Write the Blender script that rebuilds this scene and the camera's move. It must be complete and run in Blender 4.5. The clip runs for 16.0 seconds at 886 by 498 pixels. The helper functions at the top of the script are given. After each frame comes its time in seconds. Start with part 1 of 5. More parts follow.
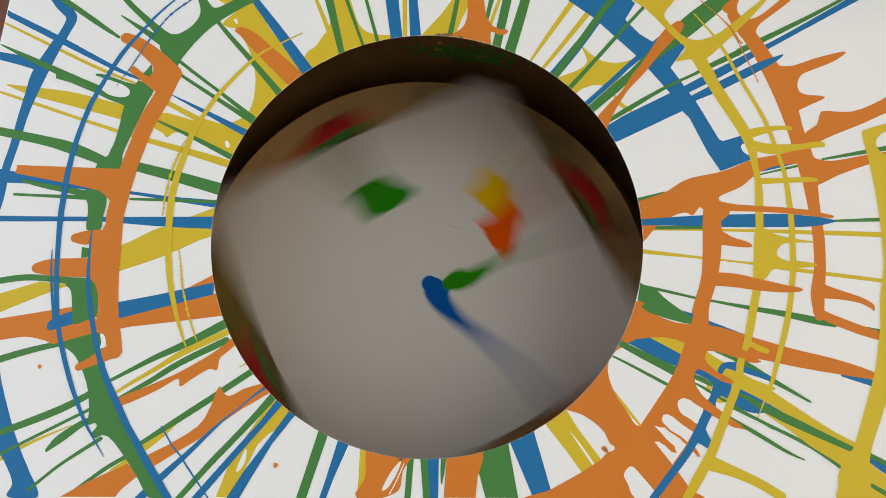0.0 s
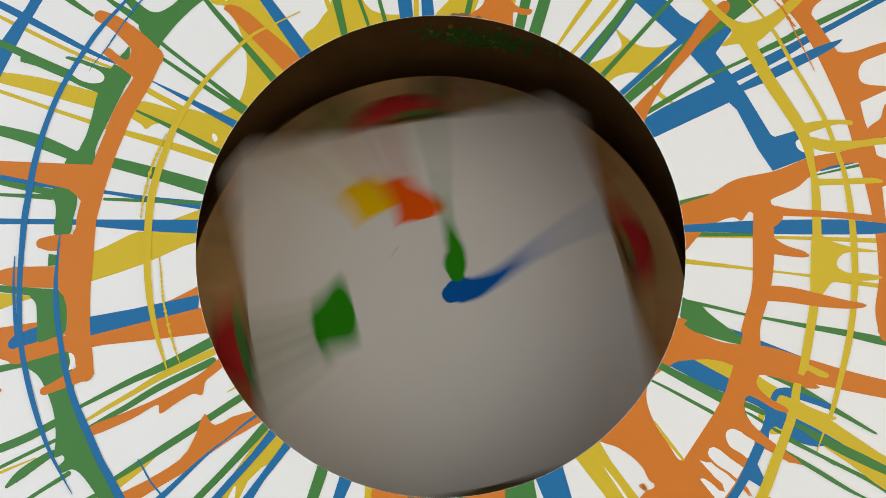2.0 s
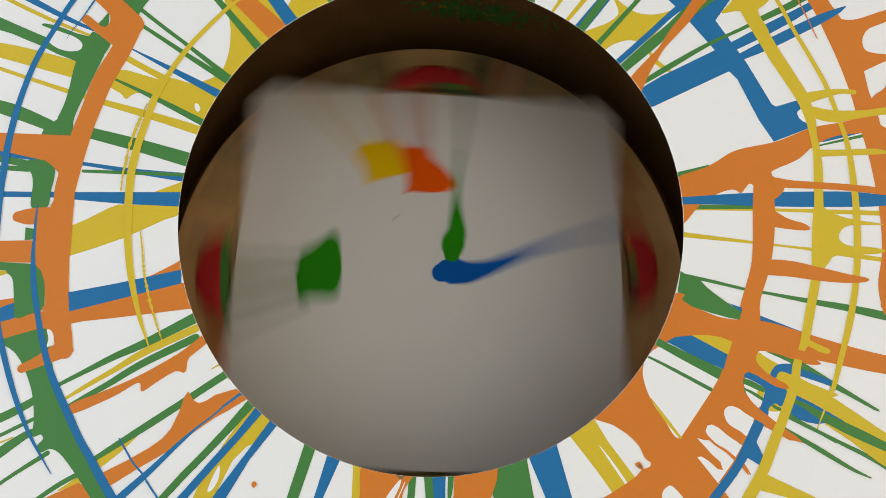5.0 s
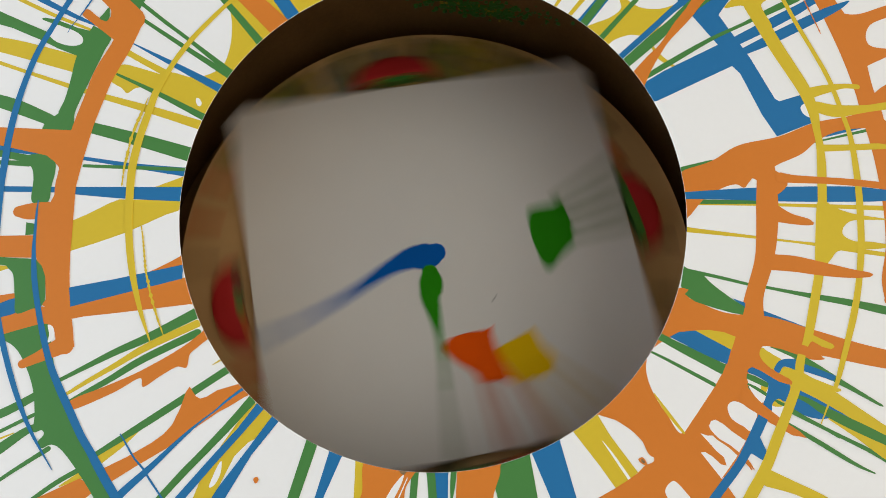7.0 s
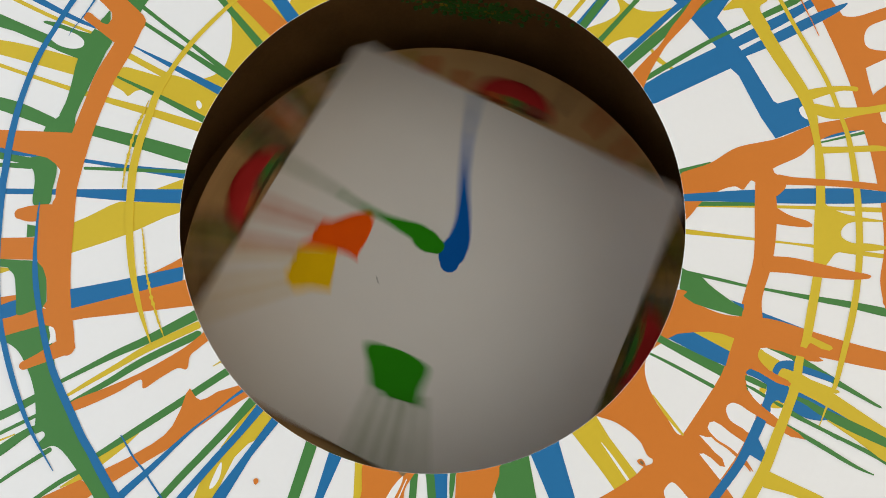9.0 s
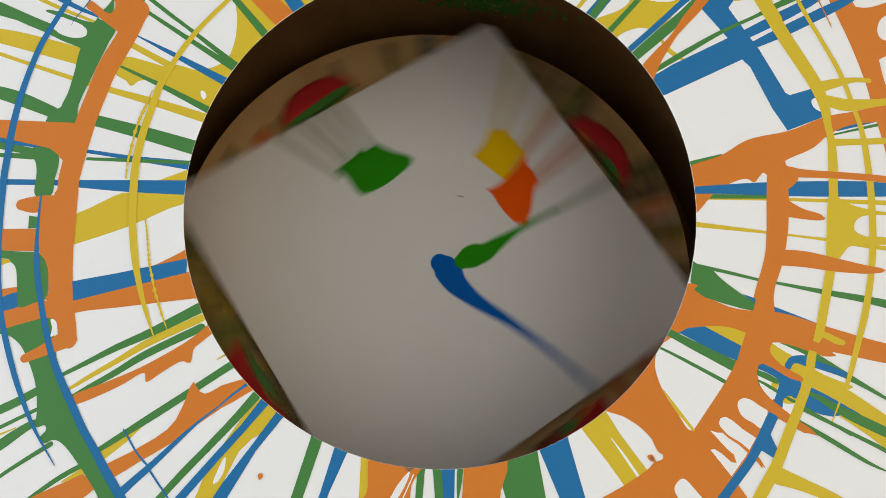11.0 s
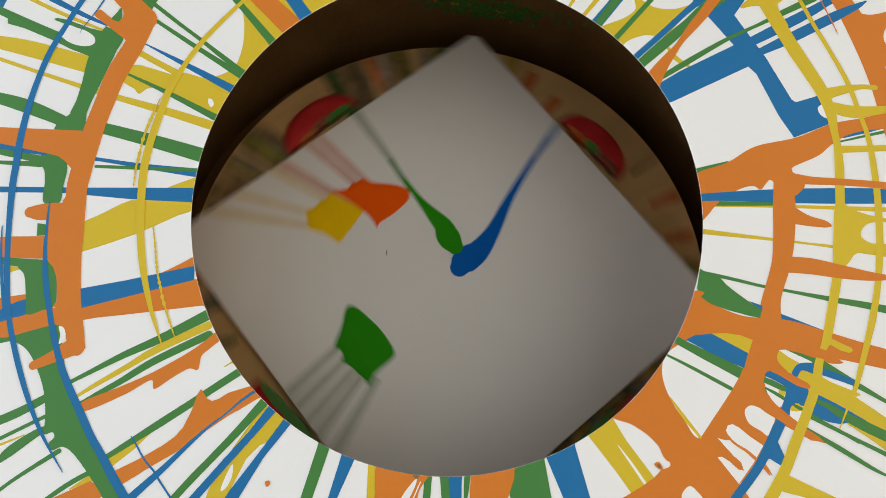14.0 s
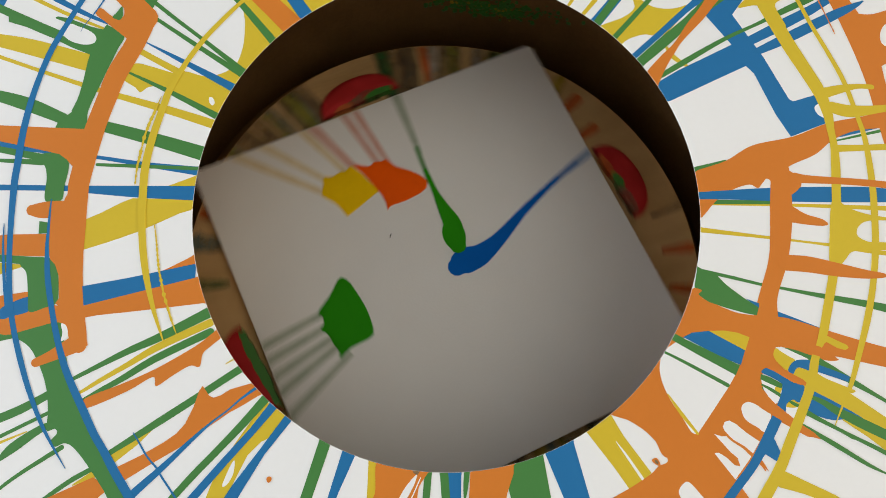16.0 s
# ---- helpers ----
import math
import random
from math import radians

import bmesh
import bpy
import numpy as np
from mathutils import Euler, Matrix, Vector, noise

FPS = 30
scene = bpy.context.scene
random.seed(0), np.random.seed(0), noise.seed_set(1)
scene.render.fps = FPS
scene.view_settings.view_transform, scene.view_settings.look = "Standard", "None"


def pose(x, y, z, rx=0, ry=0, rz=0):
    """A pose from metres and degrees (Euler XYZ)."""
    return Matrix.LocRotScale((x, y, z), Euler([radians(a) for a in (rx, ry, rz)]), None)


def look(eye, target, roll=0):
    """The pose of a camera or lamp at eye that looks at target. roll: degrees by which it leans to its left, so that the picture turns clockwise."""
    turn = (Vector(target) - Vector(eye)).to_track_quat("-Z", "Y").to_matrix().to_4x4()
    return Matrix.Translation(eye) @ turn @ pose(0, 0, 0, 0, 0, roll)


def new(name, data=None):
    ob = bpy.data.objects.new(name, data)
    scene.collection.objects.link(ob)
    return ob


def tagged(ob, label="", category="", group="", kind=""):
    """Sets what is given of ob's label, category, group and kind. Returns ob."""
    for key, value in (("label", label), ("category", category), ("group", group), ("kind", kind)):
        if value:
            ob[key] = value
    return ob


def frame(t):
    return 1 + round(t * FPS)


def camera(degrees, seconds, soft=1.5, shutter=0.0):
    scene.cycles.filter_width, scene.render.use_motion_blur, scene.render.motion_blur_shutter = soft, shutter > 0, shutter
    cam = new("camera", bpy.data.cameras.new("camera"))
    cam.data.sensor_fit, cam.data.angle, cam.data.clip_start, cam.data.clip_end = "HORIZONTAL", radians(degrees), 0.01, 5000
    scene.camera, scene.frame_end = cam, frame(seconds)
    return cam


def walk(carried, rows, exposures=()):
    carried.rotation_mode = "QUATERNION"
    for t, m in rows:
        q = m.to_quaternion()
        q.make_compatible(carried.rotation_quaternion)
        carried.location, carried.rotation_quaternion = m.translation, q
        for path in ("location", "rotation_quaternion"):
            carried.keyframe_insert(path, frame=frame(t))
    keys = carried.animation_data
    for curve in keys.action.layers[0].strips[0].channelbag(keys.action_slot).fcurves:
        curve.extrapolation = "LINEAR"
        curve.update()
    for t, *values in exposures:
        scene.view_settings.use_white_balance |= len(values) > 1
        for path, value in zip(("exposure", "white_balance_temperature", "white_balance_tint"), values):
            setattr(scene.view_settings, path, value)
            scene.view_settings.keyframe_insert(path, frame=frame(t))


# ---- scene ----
from mathutils import geometry

# the printed board slopes like a desk over a level turntable
TOP = 0.90                      # height of the middle of the board's opening
SLOPE = pose(0, 0, 0, -7.152, 3.074, 0).inverted()   # the board slopes over the level turntable
cam = camera(66.00, 16.0, soft=0.85, shutter=0.22)
ROWS = [
    (0.0, 0.0063, -0.0717, 0.3379, 10.78, -0.26, -0.08),
    (0.5, 0.0106, -0.0678, 0.3493, 10.94, -0.28, -0.13),
    (1.0, 0.0068, -0.0615, 0.3341, 10.70, -0.26, -0.09),
    (1.5, 0.0028, -0.0556, 0.3092, 10.47, -0.39, 0.03),
    (2.0, -0.0022, -0.0571, 0.2992, 10.16, -0.57, 0.12),
    (2.5, -0.0004, -0.0588, 0.2952, 9.77, -0.62, 0.16),
    (3.0, -0.0010, -0.0612, 0.2923, 9.55, -0.60, 0.18),
    (3.5, -0.0006, -0.0606, 0.2905, 9.40, -0.64, 0.14),
    (4.0, 0.0008, -0.0623, 0.2892, 9.36, -0.74, 0.03),
    (6.5, 0.0005, -0.0629, 0.2884, 9.27, -0.82, 0.00),
    (7.0, -0.0006, -0.0645, 0.2874, 9.31, -0.85, -0.01),
    (7.5, 0.0013, -0.0641, 0.2890, 9.37, -0.73, -0.01),
    (8.0, 0.0014, -0.0638, 0.2881, 9.45, -0.71, -0.04),
    (8.5, 0.0001, -0.0632, 0.2881, 9.45, -0.75, -0.03),
    (9.0, 0.0003, -0.0641, 0.2885, 9.36, -0.73, 0.00),
    (11.5, -0.0030, -0.0669, 0.2833, 9.41, -0.73, 0.15),
    (12.0, -0.0010, -0.0665, 0.2849, 9.30, -0.65, 0.04),
    (12.5, 0.0000, -0.0643, 0.2872, 9.18, -0.58, -0.01),
    (13.0, -0.0041, -0.0643, 0.2866, 9.38, -0.55, 0.04),
    (13.5, -0.0030, -0.0650, 0.2854, 9.51, -0.51, 0.14),
    (14.0, -0.0044, -0.0649, 0.2847, 9.61, -0.51, 0.16),
    (14.5, -0.0027, -0.0650, 0.2856, 9.67, -0.44, 0.15),
    (15.0, -0.0027, -0.0651, 0.2851, 9.70, -0.45, 0.13),
    (15.5, -0.0045, -0.0650, 0.2861, 9.57, -0.50, 0.13),
    (16.0, -0.0054, -0.0646, 0.2869, 9.31, -0.72, 0.15),
]
walk(cam, [(t, pose(0, 0, TOP) @ SLOPE @ pose(x, y, z, rx, ry, rz)) for t, x, y, z, rx, ry, rz in ROWS],
     [(0.0, -0.07), (1.4, -0.06), (2.0, 0.0), (16.0, 0.0)])

# ---- light: an indoor room with added lamps, warm overhead and right, cool left ----
world = bpy.data.worlds.new("room_air")
world.use_nodes = True
world.node_tree.nodes["Background"].inputs[0].default_value = (0.9, 0.95, 1.0, 1)
world.node_tree.nodes["Background"].inputs[1].default_value = 0.05
scene.world = world


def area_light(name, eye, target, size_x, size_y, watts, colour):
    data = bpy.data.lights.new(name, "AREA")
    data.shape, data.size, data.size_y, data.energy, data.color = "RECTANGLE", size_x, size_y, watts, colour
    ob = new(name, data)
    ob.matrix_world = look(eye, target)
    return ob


# added lamps, no source is seen; the low side fills mainly light the board
area_light("overhead_fill", (0.90, -0.62, 2.74), (0.90, -0.62, 0), 2.0, 2.6, 8.8, (1.0, 0.89, 0.68))
area_light("side_fill", (-2.5, -0.1, 1.42), (0, -0.1, 1.42), 2.8, 0.8, 121, (0.81, 0.90, 1.0))
area_light("side_fill", (2.5, -0.1, 1.42), (0, -0.1, 1.42), 2.8, 0.8, 119, (1.0, 0.92, 0.79))


# ---- materials ----
def material(name, colour, rough=0.5, metal=0.0, second=None, scale=40.0, amount=0.5, fine=400.0, fine_amount=0.06, bump=0.0,
             bump_scale=300.0, spec=0.5, coat=0.0, stretch=(1, 1, 1), rough_vary=0.08):
    """A surface of two colours in large patches, with a fine grain, uneven gloss and a fine relief."""
    m = bpy.data.materials.new(name)
    m.use_nodes = True
    n, l = m.node_tree.nodes, m.node_tree.links
    b = n["Principled BSDF"]
    co = n.new("ShaderNodeTexCoord")
    mp = n.new("ShaderNodeMapping")
    mp.inputs["Scale"].default_value = stretch
    l.new(co.outputs["Object"], mp.inputs[0])
    big, small = n.new("ShaderNodeTexNoise"), n.new("ShaderNodeTexNoise")
    big.inputs["Scale"].default_value, small.inputs["Scale"].default_value = scale, fine
    big.inputs["Detail"].default_value = 5.0
    l.new(mp.outputs[0], big.inputs[0]), l.new(mp.outputs[0], small.inputs[0])
    mix = n.new("ShaderNodeMix")
    mix.data_type = "RGBA"
    second = second or tuple(c * 0.9 for c in colour)
    mix.inputs[6].default_value, mix.inputs[7].default_value = (*colour, 1), (*second, 1)
    ramp = n.new("ShaderNodeMapRange")
    ramp.inputs[1].default_value, ramp.inputs[2].default_value = 0.35, 0.68
    ramp.inputs[4].default_value = amount
    l.new(big.outputs[0], ramp.inputs[0]), l.new(ramp.outputs[0], mix.inputs[0])
    grain = n.new("ShaderNodeMix")
    grain.data_type, grain.blend_type = "RGBA", "MULTIPLY"
    g = n.new("ShaderNodeMapRange")
    g.inputs[3].default_value, g.inputs[4].default_value = 1 - fine_amount, 1 + fine_amount
    l.new(small.outputs[0], g.inputs[0])
    grain.inputs[0].default_value = 1.0
    l.new(mix.outputs[2], grain.inputs[6]), l.new(g.outputs[0], grain.inputs[7])
    l.new(grain.outputs[2], b.inputs["Base Color"])
    r = n.new("ShaderNodeMapRange")
    r.inputs[3].default_value, r.inputs[4].default_value = max(rough - rough_vary, 0.02), min(rough + rough_vary, 1)
    l.new(big.outputs[0], r.inputs[0]), l.new(r.outputs[0], b.inputs["Roughness"])
    b.inputs["Metallic"].default_value = metal
    b.inputs["Specular IOR Level"].default_value = spec
    b.inputs["Coat Weight"].default_value = coat
    if bump:
        bm_ = n.new("ShaderNodeBump")
        bm_.inputs["Strength"].default_value, bm_.inputs["Distance"].default_value = bump, 0.0005
        nz = n.new("ShaderNodeTexNoise")
        nz.inputs["Scale"].default_value = bump_scale
        l.new(mp.outputs[0], nz.inputs[0]), l.new(nz.outputs[0], bm_.inputs["Height"]), l.new(bm_.outputs[0], b.inputs["Normal"])
    return m


BOARD = material("white_laminate", (0.795, 0.79, 0.785), 0.5, spec=0.3, second=(0.765, 0.762, 0.758), scale=9, fine_amount=0.012, bump=0.04)
PRINT = {
    "orange": material("orange_print", (0.61, 0.188, 0.026), 0.55, spec=0.14, second=(0.57, 0.168, 0.022), scale=14, fine_amount=0.02),
    "green": material("green_print", (0.060, 0.205, 0.050), 0.55, spec=0.18, second=(0.052, 0.185, 0.044), scale=14, fine_amount=0.02),
    "blue": material("blue_print", (0.018, 0.150, 0.350), 0.55, spec=0.12, second=(0.016, 0.138, 0.33), scale=14, fine_amount=0.02),
    "yellow": material("yellow_print", (0.61, 0.445, 0.030), 0.55, spec=0.14, second=(0.58, 0.415, 0.026), scale=14, fine_amount=0.02),
    "white": BOARD,
    "chip": material("bare_board_core", (0.22, 0.14, 0.06), 0.8, second=(0.12, 0.075, 0.035), scale=600, amount=0.9),
}
PAPER = material("white_card", (0.80, 0.79, 0.77), 0.75, second=(0.77, 0.755, 0.735), scale=30, fine=900, fine_amount=0.02, bump=0.15, bump_scale=900, spec=0.25)
CARD_EDGE = material("card_edge", (0.55, 0.52, 0.48), 0.8)
PLY = material("stained_plywood", (0.60, 0.385, 0.175), 0.6, spec=0.2, second=(0.46, 0.29, 0.115), scale=16, amount=0.8, fine=160, fine_amount=0.15, bump=0.2, stretch=(1, 5, 1))
DRUM = material("dark_brown_drum", (0.240, 0.130, 0.045), 0.6, second=(0.175, 0.092, 0.031), scale=22, amount=0.9, fine_amount=0.15, bump=0.25, spec=0.2)
WOOD = material("red_brown_wood", (0.17, 0.055, 0.024), 0.38, second=(0.10, 0.030, 0.014), scale=10, amount=0.9, fine=120, fine_amount=0.25, bump=0.2, stretch=(9, 0.8, 1))
BEIGE = material("beige_plastic", (0.26, 0.21, 0.16), 0.4)
RED = material("red_plastic", (0.52, 0.028, 0.030), 0.6, spec=0.12, second=(0.40, 0.017, 0.017), scale=70, amount=0.9, fine_amount=0.08, bump=0.1)
STEEL = material("grey_steel", (0.45, 0.45, 0.45), 0.35, metal=1.0)
# unseen walls and ceiling, kept dark to cut light bounced onto the card
PLASTER = material("wall_plaster", (0.26, 0.25, 0.24), 0.9, scale=3, bump=0.2, bump_scale=60)
CEILING = material("ceiling_paint", (0.26, 0.26, 0.26), 0.9, scale=3)
FLOORING = material("floor_vinyl", (0.30, 0.27, 0.23), 0.5, scale=4, amount=0.8)
WET = {
    "blue": material("wet_blue_paint", (0.002, 0.118, 0.50), 0.5, spec=0.03, second=(0.002, 0.108, 0.44), scale=60, fine_amount=0.04, bump=0.1, bump_scale=150),
    "green": material("wet_green_paint", (0.026, 0.29, 0.006), 0.5, spec=0.03, second=(0.021, 0.25, 0.005), scale=60, fine_amount=0.04, bump=0.1, bump_scale=150),
    "orange": material("wet_orange_paint", (0.95, 0.115, 0.002), 0.5, spec=0.03, second=(0.86, 0.1, 0.005), scale=60, fine_amount=0.04, bump=0.1, bump_scale=150),
    "yellow": material("wet_yellow_paint", (0.92, 0.58, 0.002), 0.5, spec=0.03, second=(0.82, 0.52, 0.005), scale=60, fine_amount=0.04, bump=0.1, bump_scale=150),
    "mid_blue": material("mid_blue_paint", (0.10, 0.20, 0.46), 0.5, second=(0.07, 0.17, 0.45), scale=90, amount=0.8),
    "thin_blue": material("thin_blue_paint", (0.33, 0.41, 0.55), 0.5, second=(0.20, 0.30, 0.50), scale=90, amount=0.8),
    "thin_green": material("thin_green_paint", (0.43, 0.47, 0.38), 0.5, second=(0.35, 0.40, 0.31), scale=90, amount=0.8),
    "mid_green": material("mid_green_paint", (0.10, 0.25, 0.09), 0.5, second=(0.16, 0.29, 0.13), scale=90, amount=0.8),
    "thin_orange": material("thin_orange_paint", (0.66, 0.42, 0.36), 0.5, second=(0.60, 0.32, 0.25), scale=90, amount=0.8),
    "thin_yellow": material("thin_yellow_paint", (0.72, 0.62, 0.42), 0.5, second=(0.66, 0.53, 0.30), scale=90, amount=0.8),
    "speck": material("dark_speck", (0.05, 0.05, 0.05), 0.6),
}
def worn(m, low, high, scale=75.0):
    """Lets a thin dried film wear through in patches."""
    n, l = m.node_tree.nodes, m.node_tree.links
    out = n["Material Output"]
    noise, reach, clear, mix = n.new("ShaderNodeTexNoise"), n.new("ShaderNodeMapRange"), n.new("ShaderNodeBsdfTransparent"), n.new("ShaderNodeMixShader")
    noise.inputs["Scale"].default_value, noise.inputs["Detail"].default_value = scale, 3.0
    co = n.new("ShaderNodeTexCoord")
    l.new(co.outputs["Object"], noise.inputs[0])
    reach.inputs[1].default_value, reach.inputs[2].default_value = 0.30, 0.70
    reach.inputs[3].default_value, reach.inputs[4].default_value = low, high
    l.new(noise.outputs[0], reach.inputs[0]), l.new(reach.outputs[0], mix.inputs[0])
    l.new(clear.outputs[0], mix.inputs[1]), l.new(n["Principled BSDF"].outputs[0], mix.inputs[2]), l.new(mix.outputs[0], out.inputs["Surface"])
    return m


SPLASH = {
    "green": material("dried_green_paint", (0.045, 0.20, 0.022), 0.45, bump=0.4, bump_scale=400),
    "thin_green": worn(material("worn_green_paint", (0.045, 0.13, 0.035), 0.6, spec=0.2), 0.35, 1.0),
    "olive": worn(material("worn_olive_paint", (0.30, 0.26, 0.04), 0.6, spec=0.2, second=(0.22, 0.22, 0.04), scale=80, amount=0.9), 0.25, 0.95),
    "teal": worn(material("worn_teal_paint", (0.12, 0.17, 0.15), 0.6, spec=0.2, second=(0.20, 0.22, 0.17), scale=80, amount=0.9), 0.2, 0.9),
    "orange": worn(material("worn_orange_paint", (0.66, 0.13, 0.03), 0.6, spec=0.2, second=(0.58, 0.17, 0.05), scale=80, amount=0.9), 0.45, 1.0),
    "umber": worn(material("worn_umber_paint", (0.15, 0.10, 0.055), 0.6, spec=0.2, second=(0.24, 0.16, 0.08), scale=80, amount=0.9), 0.2, 0.9),
    "yellow": worn(material("worn_yellow_paint", (0.56, 0.40, 0.05), 0.6, spec=0.2, second=(0.42, 0.30, 0.06), scale=80, amount=0.9), 0.25, 0.95),
    "pale": worn(material("worn_pale_paint", (0.58, 0.52, 0.42), 0.6, spec=0.2), 0.1, 0.8),
}


# ---- mesh helpers ----
def part(name, bm, mat, parent=None, label="", smooth=False):
    """Links a bmesh as one mesh object, under its thing where there is one."""
    me = bpy.data.meshes.new(name)
    bmesh.ops.recalc_face_normals(bm, faces=bm.faces[:])
    bm.to_mesh(me)
    bm.free()
    me.materials.append(mat)
    for p in me.polygons:
        p.use_smooth = smooth
    ob = new(name, me)
    ob.parent = parent
    return tagged(ob, label=label)


def thing(name, m, label, category, group="", kind=""):
    ob = new(name)
    ob.matrix_world = m
    ob.empty_display_size = 0.02
    return tagged(ob, label, category, group, kind)


def box_mesh(x0, x1, y0, y1, z0, z1, bevel=0.0):
    bm = bmesh.new()
    bmesh.ops.create_cube(bm, size=1)
    bmesh.ops.transform(bm, matrix=Matrix.LocRotScale(((x0 + x1) / 2, (y0 + y1) / 2, (z0 + z1) / 2), None, (x1 - x0, y1 - y0, z1 - z0)), verts=bm.verts)
    if bevel:
        bmesh.ops.bevel(bm, geom=bm.edges[:], offset=bevel, segments=3, profile=0.5, affect="EDGES")
    return bm


def prism(loop, z0, z1):
    """A flat plate of the outline loop (x, y), from z0 up to z1."""
    bm = bmesh.new()
    n = len(loop)
    flat, _, faces, _, _, _ = geometry.delaunay_2d_cdt([Vector(p) for p in loop], [], [list(range(n))], 1, 1e-7)
    top = [bm.verts.new((p.x, p.y, z1)) for p in flat]
    for f in faces:
        bm.faces.new([top[i] for i in f])
    up, low = [bm.verts.new((x, y, z1)) for x, y in loop], [bm.verts.new((x, y, z0)) for x, y in loop]
    for i in range(n):
        bm.faces.new((up[i], up[i - 1], low[i - 1], low[i]))
    return bm


def catmull(pts, closed, steps):
    """A smooth line through pts, of any number of values each."""
    out, n = [], len(pts)
    for i in range(n if closed else n - 1):
        a, b, c, e = (pts[(i + k) % n] if closed else pts[min(max(i + k, 0), n - 1)] for k in (-1, 0, 1, 2))
        for s in range(steps):
            u = s / steps
            out.append(tuple(0.5 * (2 * q + (r - p) * u + (2 * p - 5 * q + 4 * r - w) * u * u + (3 * q - p - 3 * r + w) * u ** 3)
                             for p, q, r, w in zip(a, b, c, e)))
    return out if closed else out + [tuple(pts[-1])]


def brush_outline(pts, steps=5, round_start=False, round_end=True, ragged=0.0):
    """The outline of a stroke along pts (x, y, half width), its ends round or cut."""
    line = catmull(pts, False, steps) if len(pts) > 2 else [tuple(p + (q - p) * k / 6 for p, q in zip(pts[0], pts[1])) for k in range(7)]
    left, right = [], []
    for i, (x, y, w) in enumerate(line):
        x0, y0, _ = line[max(i - 1, 0)]
        x1, y1, _ = line[min(i + 1, len(line) - 1)]
        d = math.hypot(x1 - x0, y1 - y0) or 1e-6
        w = max(w * (1 + ragged * (noise.noise((x * 0.9, y * 0.9, 3.1)))), 0.04)
        nx, ny = -(y1 - y0) / d, (x1 - x0) / d
        left.append((x + nx * w, y + ny * w))
        right.append((x - nx * w, y - ny * w))

    def cap(i, j):
        x, y, w = line[i]
        ang = math.atan2(y - line[j][1], x - line[j][0])
        w = max(w, 0.04)
        return [(x + w * math.cos(ang + a), y + w * math.sin(ang + a)) for a in (math.pi / 3, math.pi / 6, 0, -math.pi / 6, -math.pi / 3)]

    loop = left + (cap(-1, -2) if round_end and line[-1][2] > 0.3 else []) + right[::-1] + (cap(0, 1) if round_start else [])
    return loop


MM = 0.001


def millimetres(loop):
    return [(x * MM, y * MM) for x, y in loop]


# ---- the room ----
ROOM_X, ROOM_Y, ROOM_Z, WALL = 2.44, 2.4, 2.8, 0.12
SLOT_Y0, SLOT_Y1, SLOT_Z0, SLOT_Z1 = -1.5, 1.3, 1.02, 1.82   # the two unseen openings, added to hold the side fill lamps


def lamp_slot_wall(side):
    """A side wall with one wide opening, added round an unseen fill lamp."""
    x0, x1 = sorted((side * ROOM_X, side * (ROOM_X + WALL)))
    bm = box_mesh(x0, x1, -ROOM_Y, ROOM_Y, 0, SLOT_Z0)
    for y0, y1, z0, z1 in ((-ROOM_Y, ROOM_Y, SLOT_Z1, ROOM_Z), (-ROOM_Y, SLOT_Y0, SLOT_Z0, SLOT_Z1), (SLOT_Y1, ROOM_Y, SLOT_Z0, SLOT_Z1)):
        other = box_mesh(x0, x1, y0, y1, z0, z1)
        me = bpy.data.meshes.new("wall_piece")
        other.to_mesh(me)
        other.free()
        bm.from_mesh(me)
        bpy.data.meshes.remove(me)
    return bm


def room():
    tagged(part("floor", box_mesh(-ROOM_X, ROOM_X, -ROOM_Y, ROOM_Y, -0.1, 0), FLOORING), "plain brown vinyl floor of the room", "floor", kind="structure")
    tagged(part("ceiling", box_mesh(-ROOM_X, ROOM_X, -ROOM_Y, ROOM_Y, ROOM_Z, ROOM_Z + 0.1), CEILING), "plain grey painted ceiling, out of view", "ceiling", kind="structure")
    for name, y0, y1 in (("wall_north", ROOM_Y, ROOM_Y + WALL), ("wall_south", -ROOM_Y - WALL, -ROOM_Y)):
        tagged(part(name, box_mesh(-ROOM_X, ROOM_X, y0, y1, 0, ROOM_Z), PLASTER), "plain plastered room wall", "wall", kind="structure")
    for name, side in (("wall_east", 1), ("wall_west", -1)):
        tagged(part(name, lamp_slot_wall(side), PLASTER), "plain plastered room wall with an added opening for a fill lamp", "wall", kind="structure")


room()

# ---- the spin painting machine: cabinet, printed board with a round opening, drum, turntable ----
HOLE, BOARD_THICK = 0.1092, 0.003
CENTRE = pose(0, 0, TOP) @ SLOPE @ Vector((0.00360, -0.00990, -0.08420))   # middle of the card's face


def board_edge(y):
    """The board's two side edges at a depth y."""
    return -0.2380 + 0.0900 * y, 0.2412 + 0.0914 * y


